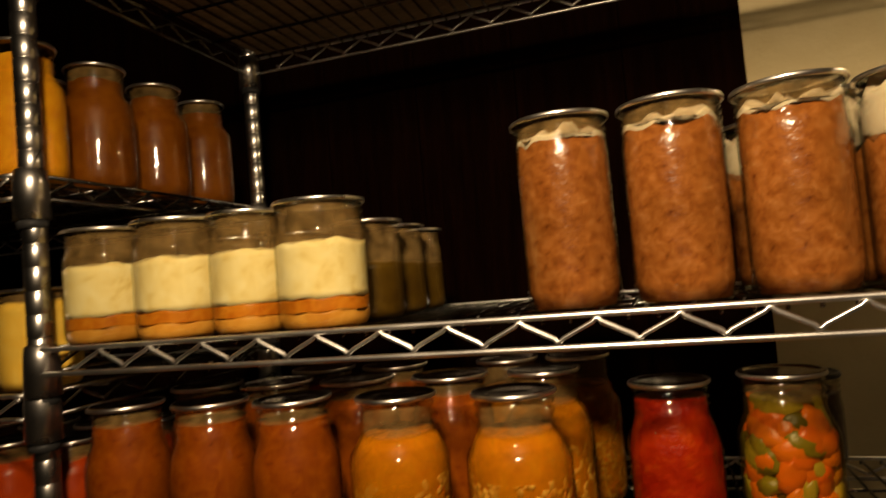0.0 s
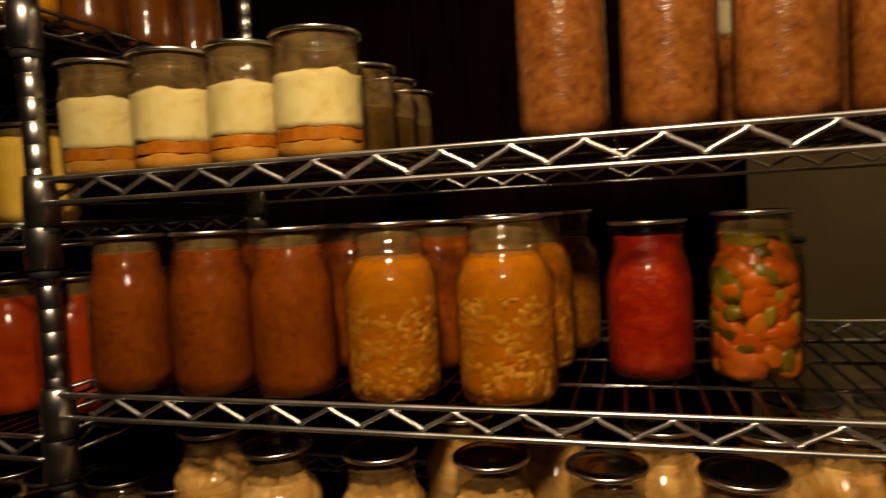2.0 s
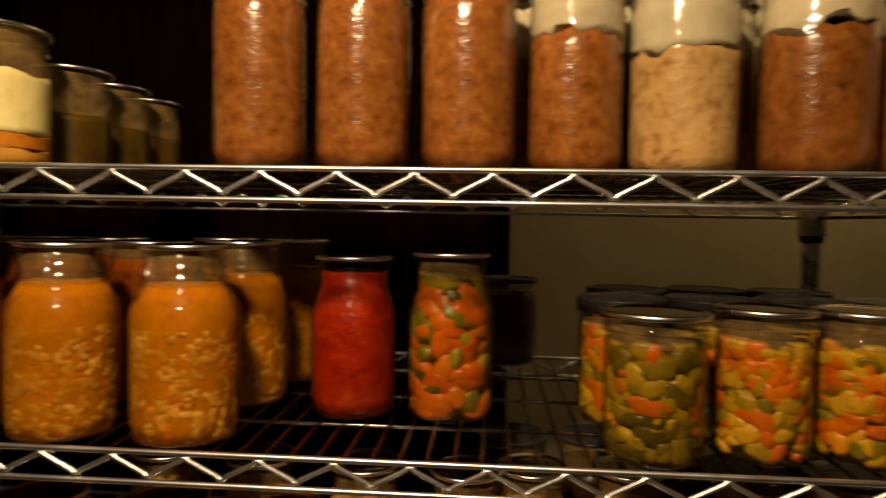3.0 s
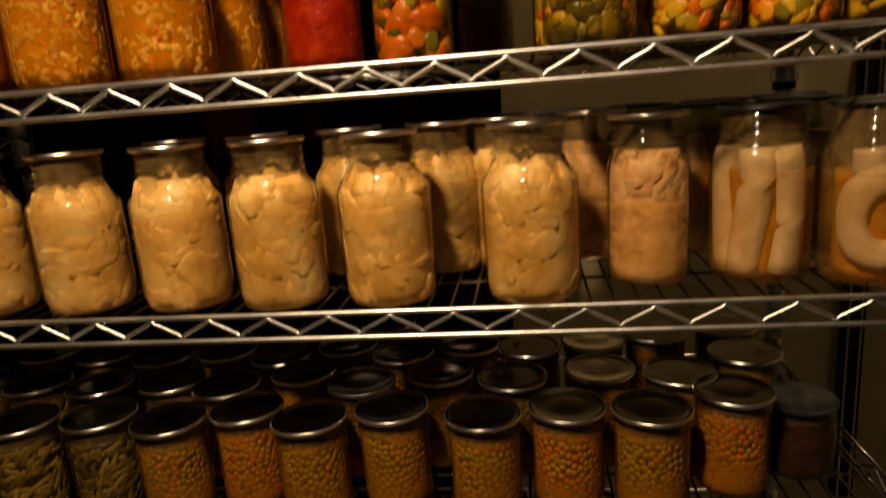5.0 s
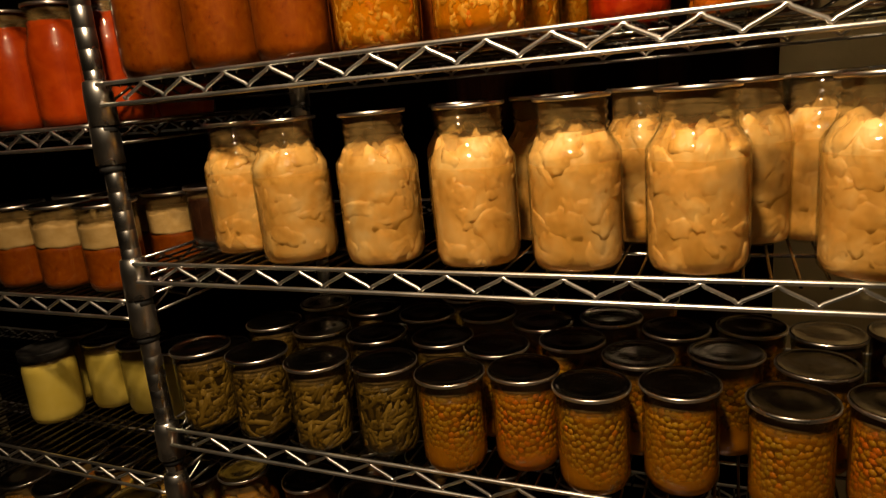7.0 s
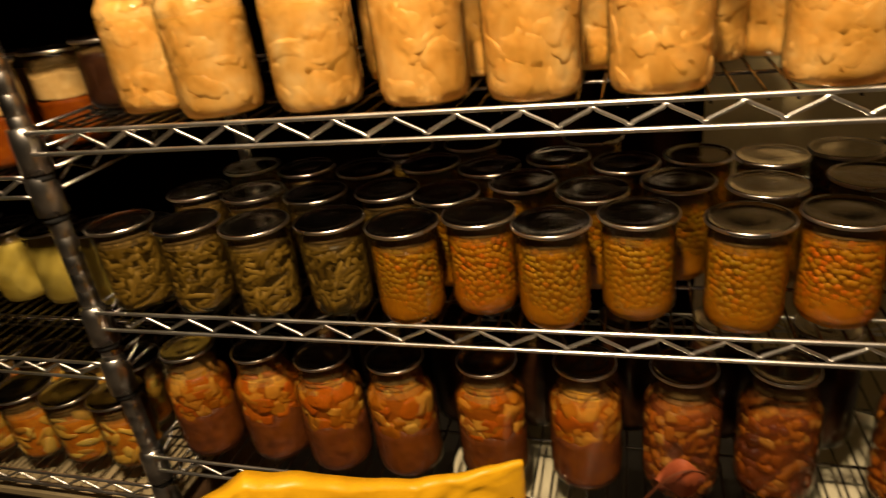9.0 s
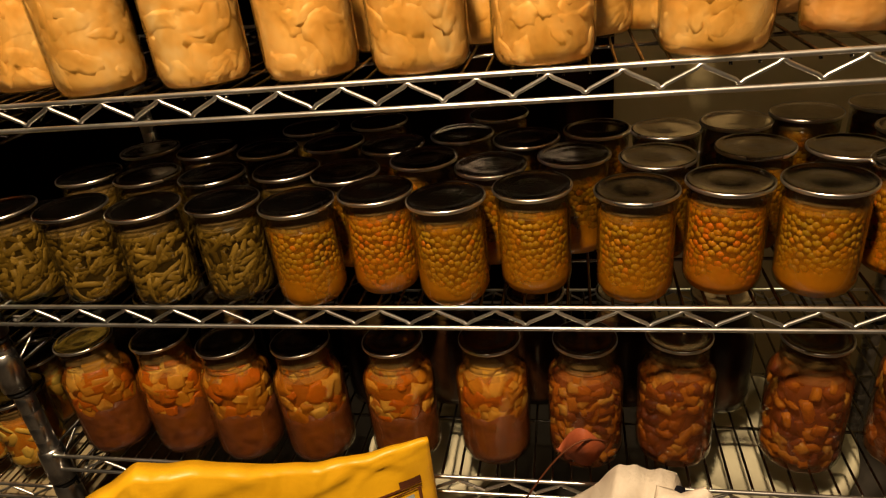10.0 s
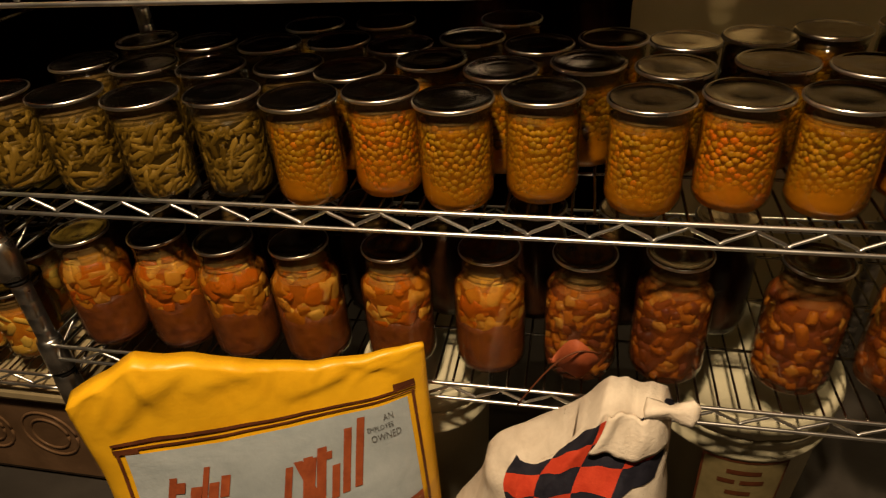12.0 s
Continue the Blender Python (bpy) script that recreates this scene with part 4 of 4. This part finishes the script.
for x in (-0.206, -0.115):
    jar("pint_stout", "yellow puree", x, 0.060, LTOP[2], "pint jar of warm yellow puree", "puree jars", tall=0.87)
for x, y in ((-0.485, 0.075), (-0.392, 0.075), (-0.303, 0.080), (-0.208, 0.085), (-0.118, 0.095), (-0.16, 0.19), (-0.26, 0.19), (-0.36, 0.19), (-0.04 - 0.06, 0.20)):
    jar("quart_slim", "tomato", x, y, LTOP[3], "quart jar of orange-red tomato sauce", "tomato jars")
for i, (x, y) in enumerate(((-0.345, 0.055), (-0.250, 0.060), (-0.150, 0.060), (-0.215, 0.145), (-0.31, 0.15), (-0.12, 0.155))):
    jar("pint", "fat over red meat", x, y, LTOP[4], "pint jar of red meat under pale fat", "fat-topped jars", variant=i % 3)
jar("pint_stout", "pale yellow fat", -0.430, 0.105, LTOP[5], "stout jar of yellow fat with a dark lid", "fat-topped jars", band=True, dark=True)
for x, y in ((-0.368, 0.178), (-0.275, 0.178), (-0.185, 0.180), (-0.10, 0.185), (-0.46, 0.20)):
    jar("pint", "pale yellow fat", x, y, LTOP[5], "pint jar of pale yellow fat", "fat-topped jars")
for i, (x, y) in enumerate(((-0.50, 0.060), (-0.410, 0.060), (-0.320, 0.058), (-0.230, 0.060), (-0.140, 0.062), (-0.46, 0.15), (-0.37, 0.15), (-0.27, 0.15), (-0.18, 0.15))):
    jar("pint", "peaches", x, y, LTOP[6], "pint jar of golden peach slices", "fruit jars", variant=i % 3, tall=0.97)

# ---- things on the floor ----
BAGYELLOW = organic("yellow_bag_paper", [(0.3, (0.68, 0.35, 0.008)), (0.7, (0.80, 0.44, 0.012))], 25, 0.36, 0.4, 45, depth=0.002, spec=0.35)
BAGPANEL = organic("grey_blue_print", [(0.3, (0.32, 0.37, 0.40)), (0.7, (0.41, 0.46, 0.49))], 25, 0.33, 0.4, 45, depth=0.003, spec=0.4)
PRINTRED = organic("rust_red_print", [(0.3, (0.22, 0.05, 0.02)), (0.7, (0.34, 0.085, 0.03))], 60, 0.45, 0.2)
PRINTBROWN = organic("brown_print", [(0.3, (0.08, 0.025, 0.01)), (0.7, (0.13, 0.04, 0.016))], 60, 0.45, 0.2)
PRINTGREY = organic("grey_print", [(0.3, (0.09, 0.09, 0.09)), (0.7, (0.14, 0.14, 0.13))], 60, 0.5, 0.2)
WHEAT = organic("wheat_print", [(0.3, (0.36, 0.24, 0.08)), (0.7, (0.48, 0.34, 0.14))], 90, 0.5, 0.2)
CLOTH = organic("cream_woven_cloth", [(0.3, (0.60, 0.52, 0.42)), (0.7, (0.74, 0.66, 0.55))], 40, 0.75, 0.5, 260)
CHECKRED = organic("red_check_print", [(0.3, (0.42, 0.035, 0.015)), (0.7, (0.55, 0.06, 0.025))], 60, 0.6, 0.3, 200)
CHECKBLACK = organic("navy_check_print", [(0.3, (0.012, 0.012, 0.02)), (0.7, (0.025, 0.024, 0.035))], 60, 0.6, 0.3, 200)
PAIL = organic("white_pail_plastic", [(0.3, (0.46, 0.43, 0.29)), (0.7, (0.56, 0.52, 0.37))], 12, 0.42, 0.15, 60)
LABEL = organic("olive_label", [(0.3, (0.20, 0.16, 0.07)), (0.7, (0.28, 0.22, 0.10))], 40, 0.5, 0.2)
TOTE = organic("brown_tote_plastic", [(0.3, (0.15, 0.085, 0.042)), (0.7, (0.26, 0.15, 0.08))], 14, 0.35, 0.3, 50)
TOTELID = organic("beige_tote_lid", [(0.3, (0.34, 0.27, 0.15)), (0.7, (0.44, 0.36, 0.21))], 14, 0.5, 0.2, 60)


def pouch(front, back, nu, nv):
    """Two wrinkled sheets joined round their rim."""
    verts = [front(i / nu, j / nv, 0) for j in range(nv + 1) for i in range(nu + 1)]
    verts += [back(i / nu, j / nv) for j in range(nv + 1) for i in range(nu + 1)]
    o, w, faces = (nu + 1) * (nv + 1), nu + 1, []
    for j in range(nv):
        for i in range(nu):
            a = j * w + i
            faces += [(a, a + 1, a + w + 1, a + w), (o + a + 1, o + a, o + a + w, o + a + w + 1)]
        faces += [(j * w, j * w + w, o + j * w + w, o + j * w), (j * w + nu, o + j * w + nu, o + j * w + w + nu, j * w + w + nu)]
    for i in range(nu):
        faces += [(i + 1, i, o + i, o + i + 1), (nv * w + i, nv * w + i + 1, o + nv * w + i + 1, o + nv * w + i)]
    return raw_mesh("pouch", verts, faces)


def patch(front, u0, u1, v0, v1, off, n=10, m=10, skew=0.0):
    """A thin printed area lying on a sheet."""
    verts, faces = [], []
    for j in range(m + 1):
        for i in range(n + 1):
            v = v0 + (v1 - v0) * j / m
            verts.append(front(u0 + (u1 - u0) * i / n + skew * (v - v0), v, off))
    for j in range(m):
        for i in range(n):
            a = j * (n + 1) + i
            faces.append((a, a + 1, a + n + 2, a + n + 1))
    return raw_mesh("print", verts, faces)


def lettering(text, front, u0, v0, size, off, aspect):
    """Built-in font laid on a sheet, starting at (u0, v0)."""
    curve = bpy.data.curves.new("lettering", "FONT")
    curve.body, curve.resolution_u = text, 2
    ob = bpy.data.objects.new("lettering", curve)
    me = bpy.data.meshes.new_from_object(ob)
    bpy.data.objects.remove(ob)
    verts = [front(u0 + v.co.x * size / aspect, v0 + v.co.y * size, off) for v in me.vertices]
    faces = [tuple(p.vertices) for p in me.polygons]
    bpy.data.meshes.remove(me)
    return raw_mesh("lettering", verts, faces, False)


# the yellow bag, standing askew in front of the rack
BAG_W, BAG_H = 0.378, 0.430


def ease(x):
    x = min(1.0, max(0.0, x))
    return x * x * (3 - 2 * x)


def bag_rise(u, v):
    """Height of the sheet: straight print below, an uneven folded crest above."""
    crest = 0.022 + 0.040 * min(1.0, u / 0.20) - 0.050 * ease((u - 0.14) / 0.60) + 0.004 * ease((u - 0.86) / 0.12)
    crest += 0.0035 * noise.noise(Vector((u * 13, 2.2, 5.0)))
    return v * BAG_H + 0.016 * (1 - u) * v + crest * ease((v - 0.90) / 0.10)


def bag_crease(u, v, seed):
    """Sharp slanting folds, strongest near the crest."""
    a = abs(noise.noise(Vector((u * 4.2 + v * 7, v * 15 - u * 5, seed))))
    b = abs(noise.noise(Vector((u * 9 - v * 6, v * 13 + u * 3, seed + 7.0))))
    return (0.16 - a) * 0.010 - max(0.0, 0.10 - a) * 0.055 + (0.1 - b) * 0.006


FOLDS = ((0.06, 0.925, 0.34, 0.985, 0.0024), (0.30, 0.950, 0.52, 0.990, 0.0018), (0.55, 0.935, 0.78, 0.975, 0.0020), (0.16, 0.995, 0.22, 0.940, 0.0022), (0.74, 0.995, 0.93, 0.950, 0.0016))


def bag_folds(u, v):
    """A few pressed-in fold lines across the crest."""
    total = 0.0
    for u0, v0, u1, v1, deep in FOLDS:
        px, pz = (u - u0) * BAG_W, (v - v0) * BAG_H * 1.8
        dx, dz = (u1 - u0) * BAG_W, (v1 - v0) * BAG_H * 1.8
        ln = math.hypot(dx, dz)
        along, d = (px * dx + pz * dz) / ln / ln, (px * dz - pz * dx) / ln
        total += deep * math.tanh(d / 0.0028) * math.exp(-(d / 0.022) ** 2) * ease(along / 0.25) * ease((1 - along) / 0.25)
    return total


def bag_front(u, v, off):
    bulge = 0.080 * (max(0.0, 1 - (2 * u - 1) ** 2)) ** 0.45 * (0.02 + 0.98 * min(1.0, (1.0 - v) / 0.42))
    flare = 0.008 * (1 - u) * ease((v - 0.75) / 0.25)
    soft = noise.noise(Vector((u * 4, v * 3, 1.3))) * 0.006 * (1.15 - v) + noise.noise(Vector((u * 9, v * 8, 3.3))) * 0.002
    wr = soft + bag_crease(u, v, 4.3) * (0.06 + 0.46 * ease((v - 0.925) / 0.05))
    return Vector(((u - 0.5) * BAG_W * (1 - 0.03 * v), -bulge - flare - off + wr + bag_folds(u, v), bag_rise(u, v)))


def bag_back(u, v):
    bulge = 0.075 * (max(0.0, 1 - (2 * u - 1) ** 2)) ** 0.5 * min(1.0, (1.0 - v) / 0.5) ** 1.2
    return Vector(((u - 0.5) * BAG_W * (1 - 0.03 * v), 0.012 * (1 - u) * v + bulge + 0.004 + noise.noise(Vector((u * 5, v * 4, 8.3))) * 0.008 * (1 - ease((v - 0.7) / 0.3)), bag_rise(u, v) + 0.001))


bag = thing("flour_bag", "upright yellow paper bag with a grey-blue printed panel", "bag", m=pose(0.342, -0.116, 0.002, 0, 0, 25))
part("bag_body", pouch(bag_front, bag_back, 84, 130), BAGYELLOW, bag)
part("printed_panel", patch(bag_front, 0.10, 0.925, 0.05, 0.895, 0.0020, 50, 68), BAGPANEL, bag, "grey-blue printed panel")
for u0, u1, v0, v1 in ((0.07, 0.955, 0.907, 0.911), (0.07, 0.955, 0.917, 0.9215), (0.94, 0.95, 0.05, 0.911), (0.075, 0.085, 0.05, 0.911), (0.07, 0.14, 0.899, 0.911), (0.885, 0.955, 0.922, 0.935)):
    part("border_line", patch(bag_front, u0, u1, v0, v1, 0.0028, 54 if u1 - u0 > 0.3 else 5, 66 if v1 - v0 > 0.3 else 2), PRINTBROWN, bag, "brown border line")
# the maker's mark, as plain strokes
for u, v, w, h, sk in ((0.17, 0.735, 0.018, 0.085, 0.35), (0.195, 0.775, 0.030, 0.030, 0.35), (0.20, 0.738, 0.030, 0.025, 0.35), (0.235, 0.740, 0.026, 0.050, 0.35), (0.270, 0.748, 0.014, 0.090, 0.35), (0.290, 0.750, 0.024, 0.045, 0.35), (0.325, 0.755, 0.022, 0.055, 0.35),
                       (0.33, 0.625, 0.022, 0.120, 0.30), (0.355, 0.690, 0.035, 0.050, 0.30), (0.40, 0.635, 0.034, 0.070, 0.30), (0.445, 0.645, 0.034, 0.070, 0.30), (0.482, 0.650, 0.018, 0.150, 0.30),
                       (0.545, 0.665, 0.024, 0.150, 0.25), (0.585, 0.700, 0.022, 0.110, -0.30), (0.612, 0.700, 0.022, 0.110, 0.30), (0.640, 0.680, 0.024, 0.150, 0.25), (0.690, 0.690, 0.020, 0.085, 0.25), (0.695, 0.795, 0.016, 0.020, 0.25), (0.725, 0.695, 0.020, 0.165, 0.25), (0.765, 0.700, 0.020, 0.180, 0.25)):
    part("print_stroke", patch(bag_front, u - 0.05 * (u > 0.6), u - 0.05 * (u > 0.6) + w * 1.2, v, v + h, 0.0034, 4, 12, sk), PRINTRED, bag, "rust-red printed stroke")
part("wheat_print", patch(bag_front, 0.62, 0.88, 0.555, 0.585, 0.0034, 16, 4, 1.2), WHEAT, bag, "tan wheat-ear print")
part("corner_print", patch(bag_front, 0.84, 0.925, 0.40, 0.60, 0.0034, 6, 18), PRINTRED, bag, "rust-red printed corner")
for text, u, v, s in (("AN", 0.838, 0.856, 0.026), ("EMPLOYEE", 0.782, 0.832, 0.020), ("OWNED", 0.790, 0.802, 0.028)):
    part("lettering", lettering(text, bag_front, u, v, s, 0.0036, BAG_W / BAG_H * 1.25), PRINTGREY, bag, "small grey lettering")

# the cloth sack
SACK_W, SACK_H = 0.26, 0.435


def sack_fold(u, v):
    a = abs(noise.noise(Vector((u * 5 - v * 3, v * 7 + u * 2, 31.0))))
    return (a - 0.2) * 0.009 * (0.25 + 0.75 * ease((v - 0.35) / 0.5))


def sack_front(u, v, off):
    narrow = 1 - 0.64 * max(0.0, (v - 0.45) / 0.55)
    bulge = 0.085 * (max(0.0, 1 - (2 * u - 1) ** 2)) ** 0.5 * (0.25 + 0.75 * min(1.0, (1.03 - v) / 0.4))
    wr = noise.noise(Vector((u * 4, v * 5, 21.3))) * 0.012 * (0.3 + v) + noise.noise(Vector((u * 11, v * 9, 24.3))) * 0.005
    lean = 0.105 * max(0.0, v - 0.40) + 0.02 * noise.noise(Vector((v * 4, 2.0, 1.0)))
    z = v * SACK_H - 0.055 * v * v * ease((0.48 - u) / 0.48) + 0.005 * noise.noise(Vector((u * 9, 3.3, 7.0))) * v
    belly = 0.034 * (1 - u) * math.exp(-((v - 0.80) / 0.16) ** 2)
    return Vector(((u - 0.5) * SACK_W * narrow + lean - belly, -bulge - off + wr - sack_fold(u, v), z))


def sack_back(u, v):
    p = sack_front(u, v, 0)
    return Vector((p.x, 0.055 * (max(0.0, 1 - (2 * u - 1) ** 2)) ** 0.5 * min(1.0, (1.02 - v) / 0.4) + 0.012, p.z + 0.012 * v))


sack = thing("cloth_sack", "slumped cream cloth sack with a red and black checked print", "sack", m=pose(0.657, -0.072, 0.002, 0, 0, -6))
part("sack_body", pouch(sack_front, sack_back, 56, 64), CLOTH, sack)


def check_front(a, b, off):
    """The check print's own grid, in cells, lying askew on the sack."""
    c, d = math.cos(radians(17)), math.sin(radians(17))
    x, y = 0.030 * (a * c - b * d), 0.028 * (a * d + b * c)
    v = 0.690 + y / SACK_H
    return sack_front(0.210 + x / (SACK_W * (1 - 0.64 * max(0.0, (v - 0.45) / 0.55))), v, off)


for i in range(4):
    for j in range(4):
        if (i == 3 and j == 0) or (i == 0 and j == 3):
            continue
        part("check", patch(check_front, i, i + 1, j, j + 1, 0.0024, 8, 8), CHECKRED if (i + j) % 2 else CHECKBLACK, sack, "printed check")


def flap_front(u, v, off):
    p = sack_front(u, v, off)
    hang = (1 - v) / 0.12
    return Vector((p.x, p.y - 0.004 - 0.004 * math.sin(3.1 * hang) + 0.0015 * noise.noise(Vector((u * 12, v * 9, 2.0))), p.z + 0.004 * noise.noise(Vector((u * 8, 1.0, 3.0)))))


flap = part("folded_flap", patch(flap_front, 0.46, 1.0, 0.900, 1.0, 0.004, 24, 12), CLOTH, sack, "folded cream cloth hem")
flap.modifiers.new("thickness", "SOLIDIFY").thickness = 0.004
for u, v, w, h in ((0.36, 0.555, 0.02, 0.05), (0.41, 0.56, 0.02, 0.05), (0.45, 0.565, 0.035, 0.05), (0.51, 0.575, 0.045, 0.045), (0.40, 0.485, 0.03, 0.045), (0.46, 0.49, 0.03, 0.045), (0.52, 0.50, 0.03, 0.045)):
    part("print_stroke", patch(sack_front, u, u + w, v, v + h, 0.0028, 6, 6), PRINTBROWN, sack, "dark red printed stroke")
ear = raw_mesh("tied_ear", *lathe([(0, -0.004), (0.011, 0.0), (0.008, 0.014), (0.0055, 0.022), (0.011, 0.032), (0.013, 0.042), (0.006, 0.048), (0, 0.049)], 12, lambda i, a: (0.0022 * math.sin(3 * a + i), 0.002 * math.cos(2 * a))))
part("tied_ear", ear, CLOTH, sack, m=pose(0.092, -0.014, 0.436, 0, 82, 0))
part("string", raw_mesh("string", *tube([(-0.045 + 0.085 * u, 0.02 + 0.03 * u, 0.373 + 0.075 * math.sin(u * 2.0)) for u in [k / 10 for k in range(11)]], 0.0011, 6)), PRINTBROWN, sack, "thin brown pull string")
tag = raw_mesh("paper_tag", [(-0.012 + 0.050 * u, 0.038 + 0.014 * u + 0.004 * math.sin(6 * u), 0.430 + 0.030 * math.sin(u * 3.0) * (1 if k else -0.9) + (0 if k else 0.004)) for k in (0, 1) for u in [i / 8 for i in range(9)]], [(i, i + 1, i + 10, i + 9) for i in range(8)])
tag_ob = part("tag", tag, PRINTRED, sack, "red paper tag")
tag_ob.modifiers.new("thickness", "SOLIDIFY").thickness = 0.0015


def pail(x, y, label, lidded=True):
    ob = thing("plastic_pail", label, "bucket", "pails", pose(x, y, 0.002))
    part("pail_body", raw_mesh("pail", *lathe([(0, 0.004), (0.100, 0.004), (0.104, 0.0), (0.107, 0.006), (0.118, 0.22), (0.1235, 0.222), (0.124, 0.228), (0.119, 0.232), (0.1195, 0.252), (0.125, 0.254), (0.125, 0.262), (0.120, 0.264), (0.121, 0.285)], 40)), PAIL, ob)
    part("lid", raw_mesh("pail_lid", *lathe([(0.1215, 0.268), (0.127, 0.268), (0.128, 0.284), (0.126, 0.293), (0.121, 0.296), (0.116, 0.294), (0.113, 0.286), (0.06, 0.286), (0.055, 0.289), (0, 0.289)], 40, lambda i, a: (0.0012 * math.cos(24 * a) if i in (1, 2) else 0, 0))), PAIL, ob)
    return ob


front_pail = pail(0.903, 0.158, "white plastic pail with lid and olive label under the shelf")


def pail_side(u, v, off):
    a = radians(-90 + (u - 0.5) * 52)
    r = 0.108 + 0.050 * (0.095 + v * 0.13) + off
    return Vector((r * math.cos(a), r * math.sin(a), 0.075 + v * 0.145))


part("label", patch(pail_side, 0.0, 1.0, 0.0, 1.0, 0.0022, 12, 6), LABEL, front_pail, "olive paper label")
for u0, u1, v0, v1 in ((0.0, 0.03, 0, 1), (0.97, 1.0, 0, 1), (0.0, 1.0, 0.97, 1.0)):
    part("label_border", patch(pail_side, u0, u1, v0, v1, 0.0030, 10, 4), PRINTBROWN, front_pail, "dark label border")
for u0, u1, v0, v1 in ((0.30, 0.70, 0.80, 0.86), (0.22, 0.42, 0.66, 0.72), (0.48, 0.76, 0.66, 0.72), (0.34, 0.64, 0.50, 0.56)):
    part("print_bar", patch(pail_side, u0, u1, v0, v1, 0.0030, 6, 2), PRINTBROWN, front_pail, "dark print bar")
small_pail = pail(0.470, 0.112, "white plastic pail with lid behind the yellow bag")
small_pail.scale = (0.74, 0.74, 1.0)

tote = thing("storage_tote", "brown plastic storage tote with a beige lid", "storage box")
part("tote_body", box(-0.62, -0.085, 0.02, 0.40, 0.002, 0.212, 0.022), TOTE, tote)
part("lid", box(-0.635, -0.070, 0.005, 0.415, 0.2125, 0.243, 0.010), TOTELID, tote)
for cx, cz, r in ((-0.165, 0.125, 0.050), (-0.165, 0.125, 0.034), (-0.290, 0.125, 0.050), (-0.290, 0.125, 0.034)):
    part("moulded_ring", raw_mesh("ring", *tube([(cx + r * math.cos(a), 0.0195, cz + r * math.sin(a)) for a in [2 * math.pi * k / 24 for k in range(25)]], 0.0025, 6)), TOTE, tote)

# wall track beside the rack
track = thing("wall_upright", "black metal shelf upright fixed to the wall", "shelf upright")
part("upright", box(1.355, 1.395, 0.645, 0.660, 0.20, 1.10, 0.002), BLACK, track)
for x in (1.364, 1.386):
    part("edge_strip", box(x - 0.002, x + 0.002, 0.641, 0.646, 0.20, 1.10, 0.0005), CHROME, track)
